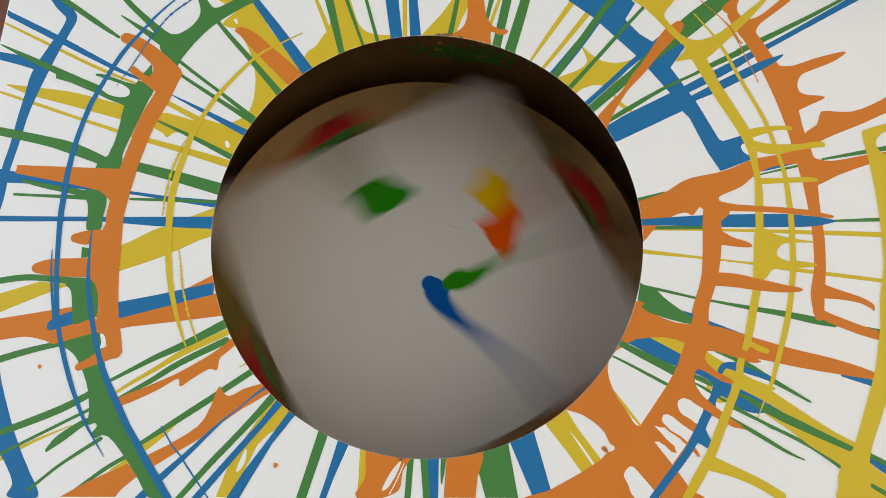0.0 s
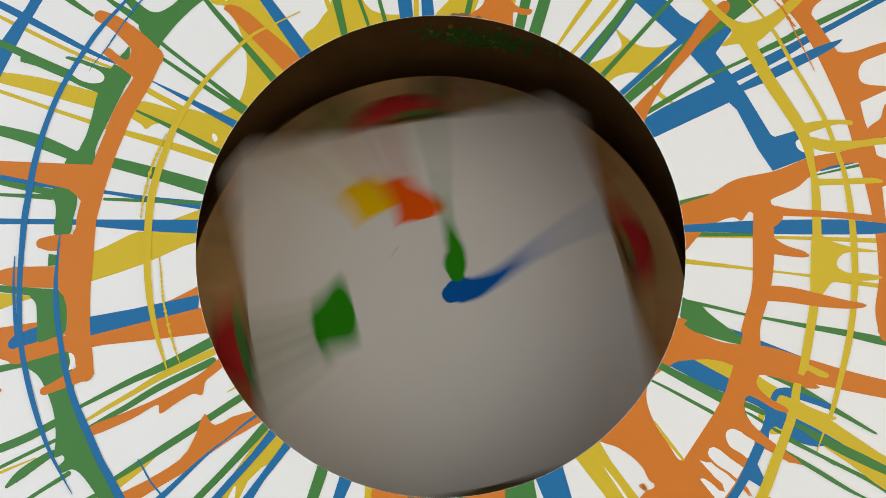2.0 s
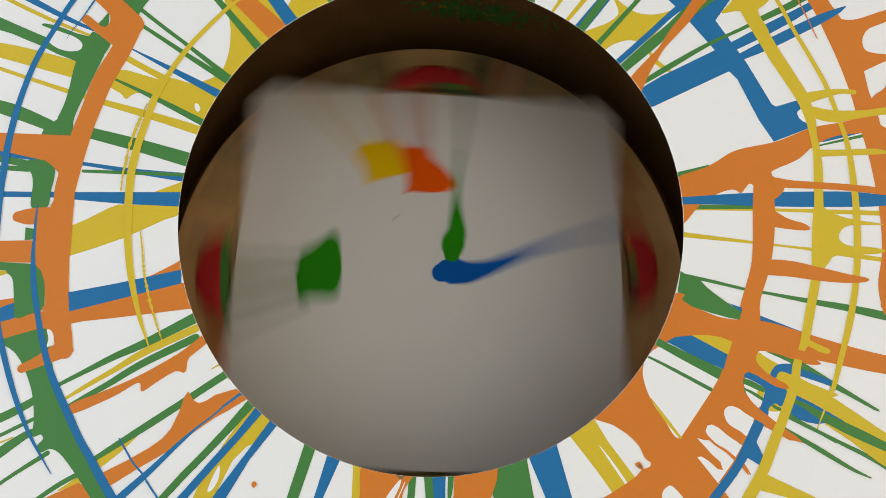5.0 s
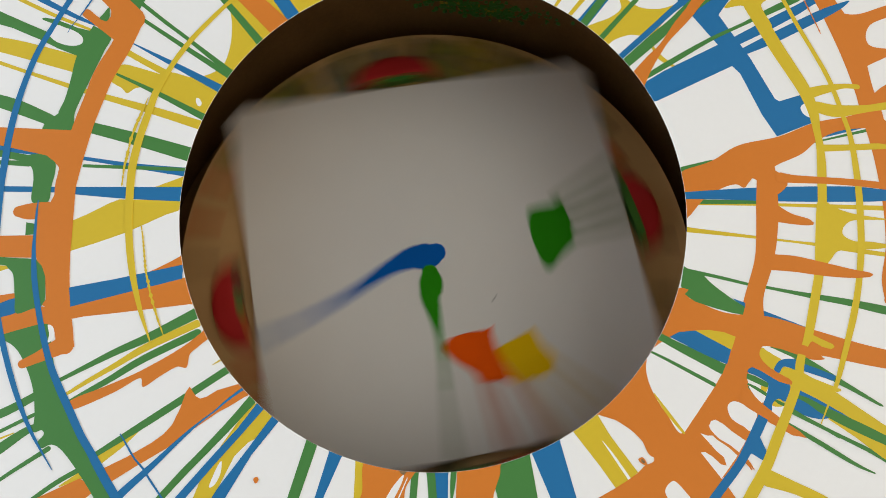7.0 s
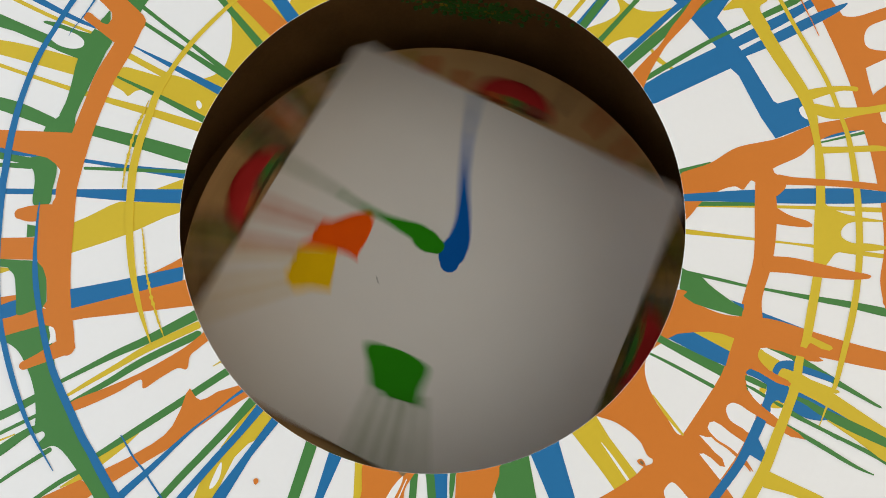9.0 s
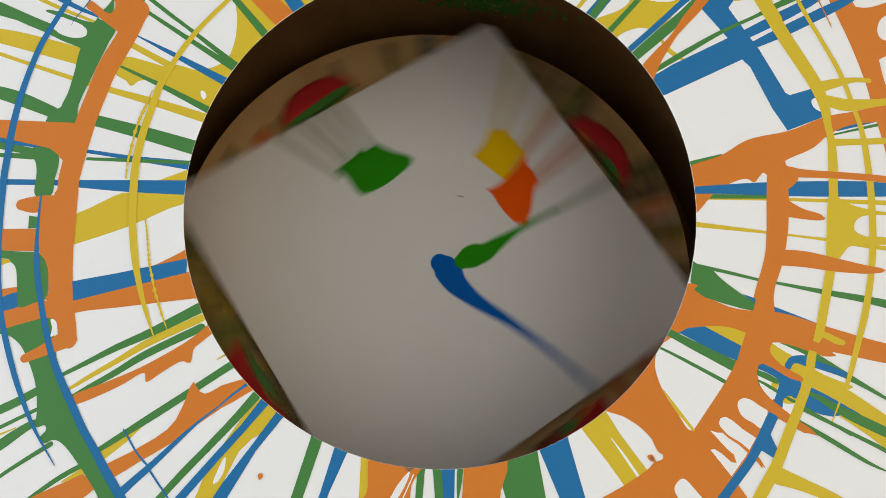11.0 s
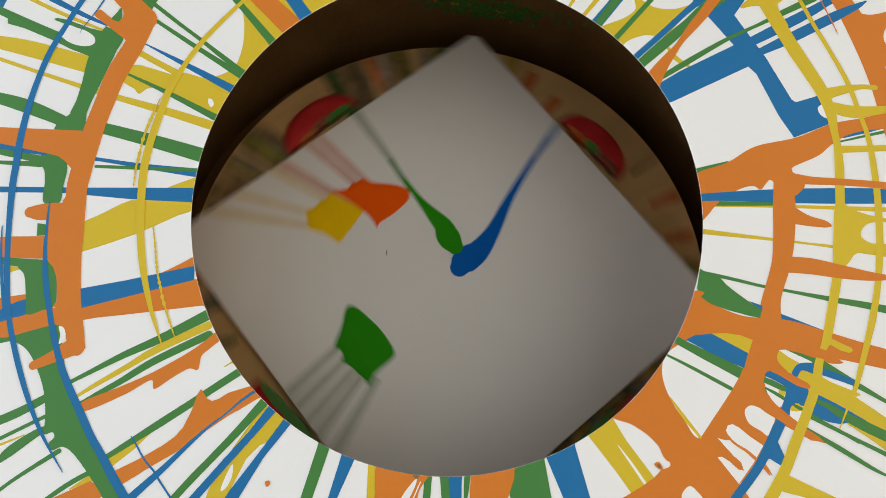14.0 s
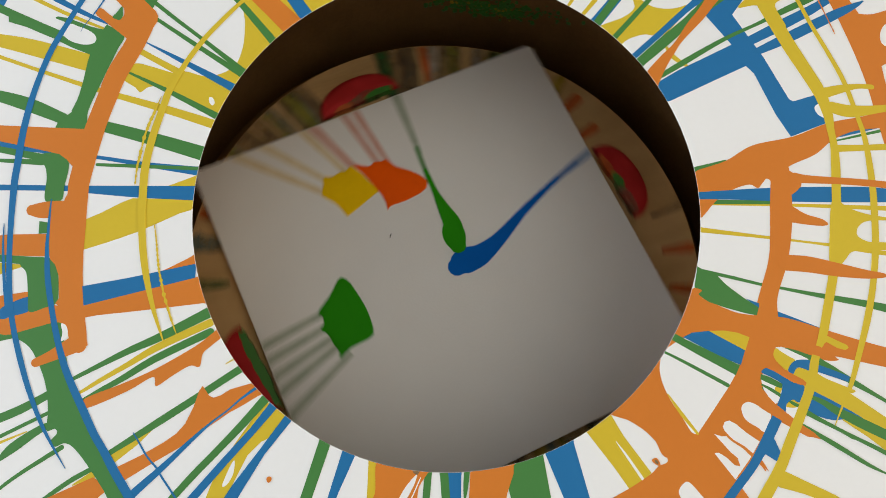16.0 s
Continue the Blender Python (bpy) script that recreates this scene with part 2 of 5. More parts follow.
def board_mesh():
    bm = bmesh.new()
    y0, y1, n = -0.300, 0.300, 288
    rows = []
    chamfer = 0.00006
    for k in range(n):
        a = 2 * math.pi * k / n
        c, s = math.cos(a), math.sin(a)
        reach = 1e9
        for side in (0, 1):
            # x = p + q y on the slanting sides
            p, q = board_edge(0)[side], board_edge(1)[side] - board_edge(0)[side]
            den = c - q * s
            if abs(den) > 1e-6 and p / den > 0:
                reach = min(reach, p / den)
        if s > 1e-6:
            reach = min(reach, y1 / s)
        elif s < -1e-6:
            reach = min(reach, y0 / s)
        rows.append([bm.verts.new((r * c, r * s, z)) for r, z in (
            (HOLE + 0.0016, -BOARD_THICK), (HOLE, -chamfer), (HOLE + chamfer, 0), ((HOLE + reach) / 2, 0), (reach - 0.0006, 0), (reach, -0.0006), (reach, -BOARD_THICK))])
    for k in range(n):
        a, b = rows[k - 1], rows[k]
        m = len(a)
        for i in range(m):
            bm.faces.new((a[i], a[(i + 1) % m], b[(i + 1) % m], b[i]))
    return bm


machine = thing("spin_art_machine", pose(0, 0, TOP), "brown wooden spin art machine with round opening in printed top", "spin machine")
board = part("top_board", board_mesh(), BOARD, machine, "white board printed with coloured splashes round an opening")
board.matrix_basis = SLOPE
for side, x0, x1 in (("left", -0.42, -0.20), ("right", 0.2545, 0.42)):
    if side == "left":
        loop = [(-0.42, -0.30), (board_edge(-0.30)[0] - 0.001, -0.30), (board_edge(0.30)[0] - 0.001, 0.30), (-0.42, 0.30)]
    else:
        loop = [(board_edge(-0.30)[1] + 0.001, -0.30), (0.42, -0.30), (0.42, 0.30), (board_edge(0.30)[1] + 0.001, 0.30)]
    part("side_board", prism(loop, -0.06, -0.004), WOOD, machine, "red-brown varnished wooden side board").matrix_basis = SLOPE
part("back_board", box_mesh(-0.42, 0.42, 0.302, 0.34, -0.06, -0.004, 0.002), WOOD, machine).matrix_basis = SLOPE
part("front_board", box_mesh(-0.42, 0.42, -0.34, -0.302, -0.06, -0.004, 0.002), WOOD, machine).matrix_basis = SLOPE
part("corner_knob", box_mesh(0.2555, 0.300, 0.131, 0.20, -0.004, 0.012, 0.006), BEIGE, machine, "rounded beige plastic corner piece", smooth=True).matrix_basis = SLOPE
for x0, x1, y0, y1 in ((-0.42, 0.42, 0.32, 0.338), (-0.42, 0.42, -0.338, -0.32), (-0.42, -0.402, -0.319, 0.319), (0.402, 0.42, -0.319, 0.319)):
    part("cabinet_panel", box_mesh(x0, x1, y0, y1, -TOP + 0.005, -0.20), WOOD, machine)


def ring_mesh(cx, cy, inner, outer_x, outer_y, outer, z0, z1, n=160):
    bm = bmesh.new()
    rows = []
    for k in range(n):
        a = 2 * math.pi * k / n
        c, s = math.cos(a), math.sin(a)
        rows.append([bm.verts.new(v) for v in ((cx + inner * c, cy + inner * s, z1), (outer_x + outer * c, outer_y + outer * s, z1),
                                               (outer_x + outer * c, outer_y + outer * s, z0), (cx + inner * c, cy + inner * s, z0))])
    for k in range(n):
        a, b = rows[k - 1], rows[k]
        for i in range(4):
            bm.faces.new((a[i], a[(i + 1) % 4], b[(i + 1) % 4], b[i]))
    return bm


DRUM_R = 0.166
CX, CY, CZ = CENTRE.x, CENTRE.y, CENTRE.z - TOP


def under_board(x, y):
    """Height of the board's lower face over the machine's origin."""
    n = SLOPE.to_3x3() @ Vector((0, 0, 1))
    return -(n.x * x + n.y * y) / n.z - BOARD_THICK - 0.001


def drum_mesh(n=160):
    bm = bmesh.new()
    rows = []
    for k in range(n):
        a = 2 * math.pi * k / n
        row = []
        for r, low in ((DRUM_R, False), (DRUM_R + 0.012, False), (DRUM_R + 0.012, True), (DRUM_R, True)):
            x, y = CX + r * math.cos(a), CY + r * math.sin(a)
            row.append(bm.verts.new((x, y, CZ - 0.06 if low else under_board(x, y))))
        rows.append(row)
    for k in range(n):
        a, b = rows[k - 1], rows[k]
        for i in range(4):
            bm.faces.new((a[i], a[(i + 1) % 4], b[(i + 1) % 4], b[i]))
    return bm


part("drum_wall", drum_mesh(), DRUM, machine, "dark brown drum wall splashed with paint")
part("drum_floor", ring_mesh(CX, CY, 0.020, CX, CY, DRUM_R - 0.0005, CZ - 0.056, CZ - 0.050), DRUM, machine, "dark brown drum floor under the turntable")


def spatter(seed, count):
    """Small dried drops on the upper part of the drum's back wall."""
    rng = random.Random(seed)
    bm = bmesh.new()
    for k in range(count):
        a = math.radians(rng.gauss(81, 7))
        zz = CZ + rng.gauss(-0.002, 0.0042) + 0.00003 * (math.degrees(a) - 83) ** 2
        size = rng.uniform(0.0005, 0.0019)
        at = Vector((CX + DRUM_R * math.cos(a), CY + DRUM_R * math.sin(a), zz))
        m = Matrix.Translation(at) @ Matrix.Rotation(a, 4, "Z") @ Matrix.Diagonal((0.35 * size, size, size * rng.uniform(0.7, 1.6), 1))
        bmesh.ops.create_icosphere(bm, subdivisions=1, radius=1, matrix=m)
    return bm


tagged(part("spatter", spatter(4, 330), SPLASH["green"], machine, "dried green paint drops on the drum"), kind="stuff")
tagged(part("spatter", spatter(9, 45), SPLASH["yellow"], machine, "dried yellow paint drops on the drum"), kind="stuff")

# ---- the turntable with its red holders, and the card on it ----
turntable = thing("turntable", Matrix.Translation(CENTRE), "paint-stained round plywood turntable spinning in the drum", "turntable")


def disc_mesh(r, z0, z1, n=128):
    return prism([(r * math.cos(2 * math.pi * k / n), r * math.sin(2 * math.pi * k / n)) for k in range(n)], z0, z1)


DISC_Z = -0.0064
DISC_R, DISC_X, DISC_Y = 0.1431, 0.0021, 0.0038   # the disc sits a little off the spindle
disc_bm = disc_mesh(DISC_R, DISC_Z - 0.012, DISC_Z)
disc_bm.transform(Matrix.Translation((DISC_X, DISC_Y, 0)))
part("disc", disc_bm, PLY, turntable, "stained plywood disc")
part("spindle", disc_mesh(0.012, -0.055, DISC_Z - 0.013, 32), STEEL, turntable)


def on_disc(outline):
    """Trims an outline (mm) to the disc's rim."""
    kept = []
    for x, y in outline:
        dx, dy = x - 1000 * DISC_X, y - 1000 * DISC_Y
        k = min(1.0, (1000 * DISC_R - 0.4) / max(math.hypot(dx, dy), 0.001))
        kept.append((x + dx * (k - 1), y + dy * (k - 1)))
    return kept


def flow(colour_set, colour, parent, z, height, *pts, name="paint_streak", ragged=0.0, round_start=True, label=""):
    """A stroke of paint through pts (x, y, half width in mm) on a flat face at z."""
    return part(name, prism(millimetres((on_card if parent.name == "painting_card" else on_disc)(brush_outline(pts, 6, round_start=round_start, ragged=ragged))), z, z + height), colour_set[colour], parent, label)


def puddle(colour_set, colour, parent, z, height, *pts, name="paint_patch", label="", bulge=True):
    """A pool of paint with the smooth outline pts (x, y in mm)."""
    loop = millimetres(catmull(pts, True, 5))
    cx, cy = sum(p[0] for p in loop) / len(loop), sum(p[1] for p in loop) / len(loop)
    bm = bmesh.new()
    rings = [[bm.verts.new((cx + (x - cx) * k, cy + (y - cy) * k, z + h)) for x, y in loop] for k, h in ((1, 0), (0.985, height * 0.6), (0.94, height), (0.5, height * 0.95))]
    mid = bm.verts.new((cx, cy, z + height * 0.9))
    for i in range(len(loop)):
        for a, b in zip(rings, rings[1:]):
            bm.faces.new((a[i - 1], a[i], b[i], b[i - 1]))
        bm.faces.new((rings[-1][i - 1], rings[-1][i], mid))
    return part(name, bm, colour_set[colour], parent, label, smooth=True)


CARD_TURN = math.radians(6.49)
CARD_X0, CARD_X1, CARD_Y0, CARD_Y1 = -0.1027, 0.1104, -0.1045, 0.1090


def holder_mesh():
    """A half-round dome with its flat side towards the card."""
    bm = bmesh.new()
    n = 24
    rings = []
    for k, h in ((1.0, DISC_Z + 0.0004), (1.0, -0.0042), (0.97, -0.0028), (0.90, -0.0020), (0.5, -0.0014)):
        rings.append([bm.verts.new((0.0005 * (1 - k) * 20 + 0.0165 * k * math.sin(math.pi * i / n) ** 0.8, -0.0245 * k * math.cos(math.pi * i / n), h)) for i in range(n + 1)])
    for a, b in zip(rings, rings[1:]):
        for i in range(n + 1):
            bm.faces.new((a[i - 1], a[i], b[i], b[i - 1]))
    bm.faces.new(rings[-1])
    return bm


def holders():
    """Four red holders at the middles of the card's edges, with paint caught between holder and card."""
    strip = ("green", ((0.6, -21, 1.4), (0.8, -7, 2.3), (0.4, 8, 2.0), (0.6, 22, 1.2)))
    smears = (
        (strip,),
        (("olive", ((0.4, -20, 1.2), (1.0, -4, 2.2), (0.4, 9, 2.4), (0.2, 20, 1.0))), ("green", ((-0.4, -14, 1.0), (0.2, -2, 1.5), (-0.3, 10, 0.8)))),
        (("orange", ((0.4, 3, 1.2), (1.0, 9, 2.0), (0.4, 17, 1.3))), ("green", ((1.2, -5, 1.4), (2.2, -1, 2.4), (1.4, 4, 1.5))), ("umber", ((0.6, -22, 1.5), (1.5, -14, 2.8), (0.5, -5, 1.6)))),
        (("umber", ((0.4, -12, 1.6), (2.2, -4, 3.0), (0.8, 5, 1.8))), ("green", ((0.2, -20, 1.2), (1.2, -12, 1.8), (0.4, -4, 1.2))), ("orange", ((0.2, 6, 0.9), (0.8, 11, 1.4), (0.2, 16, 0.8)))),
    )
    for (angle, reach), marks in zip(((11.8, 0.1155), (98.8, 0.1150), (189.0, 0.1085), (280.0, 0.1100)), smears):
        m = Matrix.Rotation(math.radians(angle), 4, "Z") @ Matrix.Translation((reach, 0, 0))
        bm = holder_mesh()
        bm.transform(m)
        h = part("holder", bm, RED, turntable, "red half-round domed holder", smooth=True)
        for layer, (colour, pts) in enumerate(marks):
            gm = prism(millimetres(brush_outline(pts, ragged=0.5)), DISC_Z, -0.0014 + 0.0001 * layer)
            gm.transform(m)
            part("paint_smear", gm, SPLASH[colour], h, "smear of %s paint along the card" % colour)


holders()


def disc_streaks():
    """Dried paint flung outwards over the disc: dense between the holders of two sides, sparse on the others."""
    rng = random.Random(11)
    layer = 0

    def streak(kind, deg, r0, r1, w, bend=0.0, ragged=0.25):
        nonlocal layer
        layer += 1
        c, s = math.cos(math.radians(deg)), math.sin(math.radians(deg))
        rm = (r0 + r1) / 2
        flow(SPLASH, kind, turntable, DISC_Z - 0.0001, 0.00022 + 0.000006 * layer,
             (r0 * c, r0 * s, w * 0.7), (rm * c - bend * s, rm * s + bend * c, w), (r1 * c - 2 * bend * s, r1 * s + 2 * bend * c, w * 1.1), name="dried_streak", ragged=ragged)

    crowded = ((238, 320, 34, ("umber", "teal", "umber", "pale", "olive", "umber", "thin_green")), (50, 146, 34, ("olive", "yellow", "olive", "thin_green", "umber", "teal")))
    for a0, a1, count, kinds in crowded:
        for k in range(count):
            deg = a0 + (a1 - a0) * (k + rng.uniform(0.1, 0.9)) / count
            kind, r0, r1, w, bend = rng.choice(kinds), rng.uniform(82, 104), rng.uniform(138, 143), rng.uniform(1.4, 5.0), rng.uniform(-3, 3)
            if not 273 < deg < 291:   # bare wood behind that holder
                streak(kind, deg, r0, r1, w, bend)
    for kind, deg, r0, r1, w in (
            ("yellow", 77, 108, 143, 6.0), ("olive", 70, 108, 143, 5.0), ("teal", 113, 106, 136, 4.5), ("olive", 128, 110, 143, 6.0), ("thin_green", 270, 98, 143, 3.4), ("orange", 258, 116, 136, 2.6), ("thin_green", 82, 112, 138, 2.4), ("thin_green", 125, 122, 138, 3.6),
            ("thin_green", 38, 118, 138, 2.4), ("orange", 30, 114, 128, 4.0), ("olive", 24, 112, 126, 3.0), ("thin_green", -12, 122, 138, 2.4),
            ("teal", -22, 126, 139, 4.5), ("orange", -29, 130, 139, 3.0), ("umber", -38, 112, 136, 2.6), ("orange", 216, 116, 130, 3.4),
            ("orange", 207, 112, 122, 3.0), ("yellow", 221, 118, 136, 3.0), ("orange", 166, 124, 139, 2.7), ("orange", 156, 126, 139, 2.5),
            ("umber", 176, 122, 139, 1.4), ("olive", 148, 118, 138, 3.6), ("yellow", 230, 110, 136, 2.4), ("umber", 3, 118, 137, 2.0)):
        streak(kind, deg, r0, r1, w, rng.uniform(-1.5, 1.5))


disc_streaks()

card = thing("painting_card", Matrix.Translation(CENTRE), "square white card with wet spun paint lying on the turntable", "painting")


def card_mesh():
    bm = box_mesh(CARD_X0, CARD_X1, CARD_Y0, CARD_Y1, -0.0018, 0)
    bmesh.ops.bevel(bm, geom=[e for e in bm.edges if abs(e.verts[0].co.z - e.verts[1].co.z) > 0.001], offset=0.0020, segments=3, affect="EDGES")
    bmesh.ops.bevel(bm, geom=[e for e in bm.edges if all(v.co.z > -0.0001 for v in e.verts)], offset=0.0003, segments=1, affect="EDGES")
    bm.transform(Matrix.Rotation(CARD_TURN, 4, "Z"))
    return bm


part("sheet", card_mesh(), PAPER, card)
bk = box_mesh(-0.035, 0.035, -0.035, 0.035, DISC_Z + 0.0003, -0.0021)
bk.transform(Matrix.Rotation(CARD_TURN, 4, "Z"))
part("backing_pad", bk, CARD_EDGE, card)


def on_card(loop):
    """Trims an outline (mm) to the card's edges."""
    turn = Matrix.Rotation(CARD_TURN, 2)
    back = turn.transposed()
    out = []
    for p in loop:
        q = back @ Vector(p)
        q.x, q.y = min(max(q.x, CARD_X0 / MM + 0.5), CARD_X1 / MM - 0.5), min(max(q.y, CARD_Y0 / MM + 0.5), CARD_Y1 / MM - 0.5)
        out.append(tuple(turn @ q))
    return out


# wet paint, flung outwards from the middle
flow(WET, "thin_blue", card, 0, 0.00010, (-82.0, -31.2, 2.0), (-94.0, -36.0, 2.5), (-106.0, -41.0, 2.8), label="thin blue trail")
flow(WET, "mid_blue", card, 0, 0.00013, (-66.0, -24.2, 1.6), (-76.0, -28.7, 1.7), (-88.0, -33.7, 1.6), label="thinning blue trail")
flow(WET, "blue", card, 0, 0.0006, (-2.0, 4.6, 5.2), (-5.0, 3.4, 6.8), (-10.5, 2.6, 7.0), (-17.0, 1.8, 5.9), (-29.3, -3.4, 3.9), (-47.2, -14.2, 2.4), (-62.0, -22.0, 1.8), (-74.0, -27.7, 1.3), label="glossy blue paint stroke")
flow(WET, "thin_green", card, 0, 0.00011, (-3.1, -65.5, 1.5), (-2.3, -80.5, 2.1), (-0.4, -113.8, 2.9), label="thin green trail")
flow(WET, "mid_green", card, 0, 0.00014, (-3.3, -47.4, 1.4), (-2.8, -58.0, 1.5), (-2.5, -69.3, 1.5))
flow(WET, "green", card, 0, 0.0007, (-6.4, -6.6, 4.4), (-6.2, -10.5, 6.0), (-6.3, -15.0, 6.2), (-7.2, -20.5, 5.0), (-5.9, -28.4, 3.6), (-4.2, -40.5, 1.7), (-3.1, -54.5, 1.2), label="glossy green paint stroke")
flow(WET, "thin_orange", card, 0, 0.00012, (20.5, -63.7, 2.0), (26.8, -84.9, 2.2), (33.9, -108.9, 2.5), round_start=False)
flow(WET, "thin_orange", card, 0, 0.00013, (15.3, -62.7, 1.8), (20.6, -84.6, 2.0), (26.6, -109.4, 2.3), round_start=False)
flow(WET, "thin_orange", card, 0, 0.00014, (34.3, -66.2, 2.2), (43.8, -84.9, 2.6), (54.3, -105.5, 3.2), round_start=False)
flow(WET, "thin_yellow", card, 0, 0.00015, (39.7, -65.6, 1.7), (49.4, -83.4, 2.0), (59.9, -102.9, 2.3), round_start=False)
flow(WET, "thin_yellow", card, 0, 0.00016, (50.1, -63.0, 1.7), (66.8, -80.8, 2.0), (86.2, -101.4, 2.4), round_start=False)
flow(WET, "thin_yellow", card, 0, 0.00017, (51.8, -55.2, 1.7), (72.1, -72.5, 2.0), (96.1, -93.0, 2.4), round_start=False)
flow(WET, "thin_green", card, 0, 0.00012, (69.6, 6.3, 1.8), (92.7, 11.4, 2.1), (119.2, 17.3, 2.5), round_start=False)
flow(WET, "thin_green", card, 0, 0.00013, (70.8, 14.0, 1.9), (92.8, 19.4, 2.2), (117.6, 25.6, 2.7), round_start=False)
flow(WET, "thin_green", card, 0, 0.00014, (68.7, 19.9, 1.9), (91.0, 27.0, 2.2), (116.6, 35.0, 2.7), round_start=False)
flow(WET, "thin_green", card, 0, 0.00015, (65.9, 23.9, 1.9), (88.8, 33.4, 2.2), (115.3, 44.4, 2.7), round_start=False)
flow(WET, "thin_green", card, 0, 0.00016, (66.1, 32.1, 1.6), (88.2, 44.3, 2.2), (113.8, 58.7, 2.9), round_start=False)
puddle(WET, "yellow", card, 0, 0.0006, (26.4, -51.0), (28.8, -49.3), (37.3, -45.3), (45.8, -41.5), (47.2, -42.1), (51.1, -50.2), (55.5, -55.0), (57.0, -57.6), (55.1, -61.8), (53.2, -67.3), (48.5, -66.5), (43.5, -67.8), (39.8, -67.5), (36.5, -69.5), (30.8, -60.7), label="wet yellow paint patch")
puddle(WET, "orange", card, 0, 0.0008, (-1.8, -48.1), (1.3, -43.5), (12.4, -40.7), (22.2, -39.9), (24.5, -37.9), (24.3, -42.6), (25.5, -48.9), (29.7, -59.2), (34.0, -67.5), (34.6, -70.3), (30.7, -67.9), (26.2, -66.5), (23.6, -68.2), (19.4, -67.3), (16.5, -67.7), (12.6, -62.3), (4.8, -56.5), (0.3, -52.2), label="wet orange paint patch")
puddle(WET, "green", card, 0, 0.0007, (59.6, -8.6), (62.8, -7.2), (68.3, -1.1), (77.0, 6.2), (75.2, 9.0), (75.6, 12.4), (78.0, 15.4), (75.6, 18.4), (74.4, 21.2), (73.6, 25.4), (72.0, 29.0), (72.4, 33.0), (65.0, 29.4), (55.0, 27.6), (51.6, 24.0), (51.9, 12.0), (54.6, 0.6), (56.7, -5.5), label="wet green paint patch")
puddle(WET, "speck", card, 0.0001, 0.0003, (27.0, -24.3), (27.9, -23.5), (28.2, -22.1), (27.4, -22.7), name="speck", label="dark speck")


# ---- the printed splashes on the board, from the lowest to the topmost ----
printed = [0]


def inked(colour, loop, name):
    """A printed shape on the board (mm), trimmed to the opening and the board's sides."""
    dense = []
    for i, (x, y) in enumerate(loop):
        px, py = loop[i - 1]
        steps = max(1, int(math.hypot(x - px, y - py) / 2.0))
        dense += [(px + (x - px) * s / steps, py + (y - py) * s / steps) for s in range(1, steps + 1)]
    trimmed = []
    for x, y in dense:
        r = math.hypot(x, y) or 1e-6
        k = max(1, (HOLE / MM + 0.06) / r)
        x, y = x * k, max(min(y * k, 233), -233)
        low, high = board_edge(y * MM)
        x = max(low / MM + 0.8, min(high / MM - 0.8, x))
        if not trimmed or math.hypot(x - trimmed[-1][0], y - trimmed[-1][1]) > 0.02:
            trimmed.append((x, y))
    printed[0] += 1
    bm = prism(millimetres(trimmed), 0.00001, 0.00002 + 0.0000006 * printed[0])
    return part(name, bm, PRINT[colour], board)


def streak(colour, *pts):
    return inked(colour, brush_outline(pts, 6, round_start=pts[0][2] > 0.5), "printed_streak")


def dry_streak(colour, *pts):
    """A streak of a half-dry brush, broken at its edges."""
    line = [(x, y, w) for x, y, w in catmull(pts, False, 14)]
    return inked(colour, brush_outline([(x, y, w * (0.55 + 0.9 * abs(noise.noise((x * 0.7, y * 0.7, 7.0))))) for x, y, w in line], 1, ragged=0.8), "printed_dry_streak")


def splash(colour, *pts):
    return inked(colour, catmull(pts, True, 6), "blank_spot" if colour == "white" else "printed_splash")


def bar(colour, *pts):
    return inked(colour, list(pts), "printed_bar")


# yellow below
streak("yellow", (-221.7, 80.9, 0.28), (-208.2, 77.3, 2.27), (-186.4, 72.8, 3.68), (-156.8, 64.7, 3.94))
streak("yellow", (-226.3, 77.3, 0.58), (-207.4, 70.9, 0.84), (-179.1, 61.1, 0.84), (-151.1, 51.9, 1.20), (-122.1, 43.5, 1.77), (-102.3, 37.2, 2.06), (-97.6, 35.8, 2.04))
streak("yellow", (-226.4, 116.0, 0.58), (-198.5, 102.0, 0.87), (-172.7, 89.4, 0.86), (-153.6, 81.5, 0.57))
splash("yellow", (-138.5, 65.2), (-131.7, 63.9), (-120.5, 60.7), (-116.0, 61.6), (-108.7, 59.5), (-95.7, 56.1), (-91.4, 55.3), (-95.2, 46.4), (-99.4, 39.5), (-109.1, 45.3), (-120.4, 51.6), (-125.9, 54.5), (-131.8, 54.2), (-135.4, 51.8), (-137.9, 54.1), (-142.7, 57.1), (-147.4, 62.2))
streak("yellow", (-137.7, 71.5, 1.34), (-128.0, 66.1, 1.37), (-115.6, 59.4, 1.58))
splash("white", (-105.0, 49.7), (-103.5, 49.4), (-102.5, 47.2), (-103.6, 45.9), (-104.9, 47.5))
bar("yellow", (-160.1, -8.0), (-148.5, -2.8), (-139.3, 2.2), (-135.1, 3.9), (-105.5, 3.5), (-105.3, 0.3), (-114.8, -2.7), (-124.1, -7.2), (-131.6, -10.7), (-142.7, -14.8), (-158.9, -20.2))
bar("yellow", (-120.4, 9.4), (-106.9, 14.7), (-106.6, 9.4))
bar("yellow", (-216.2, -31.0), (-193.1, -23.8), (-177.0, -25.3), (-185.4, -28.2), (-199.1, -33.9), (-215.0, -40.8))
streak("yellow", (-153.5, -79.5, 0.46), (-149.1, -77.0, 0.68), (-142.6, -72.9, 0.92), (-131.5, -66.3, 1.14), (-119.3, -58.9, 1.51), (-98.8, -49.1, 1.63))
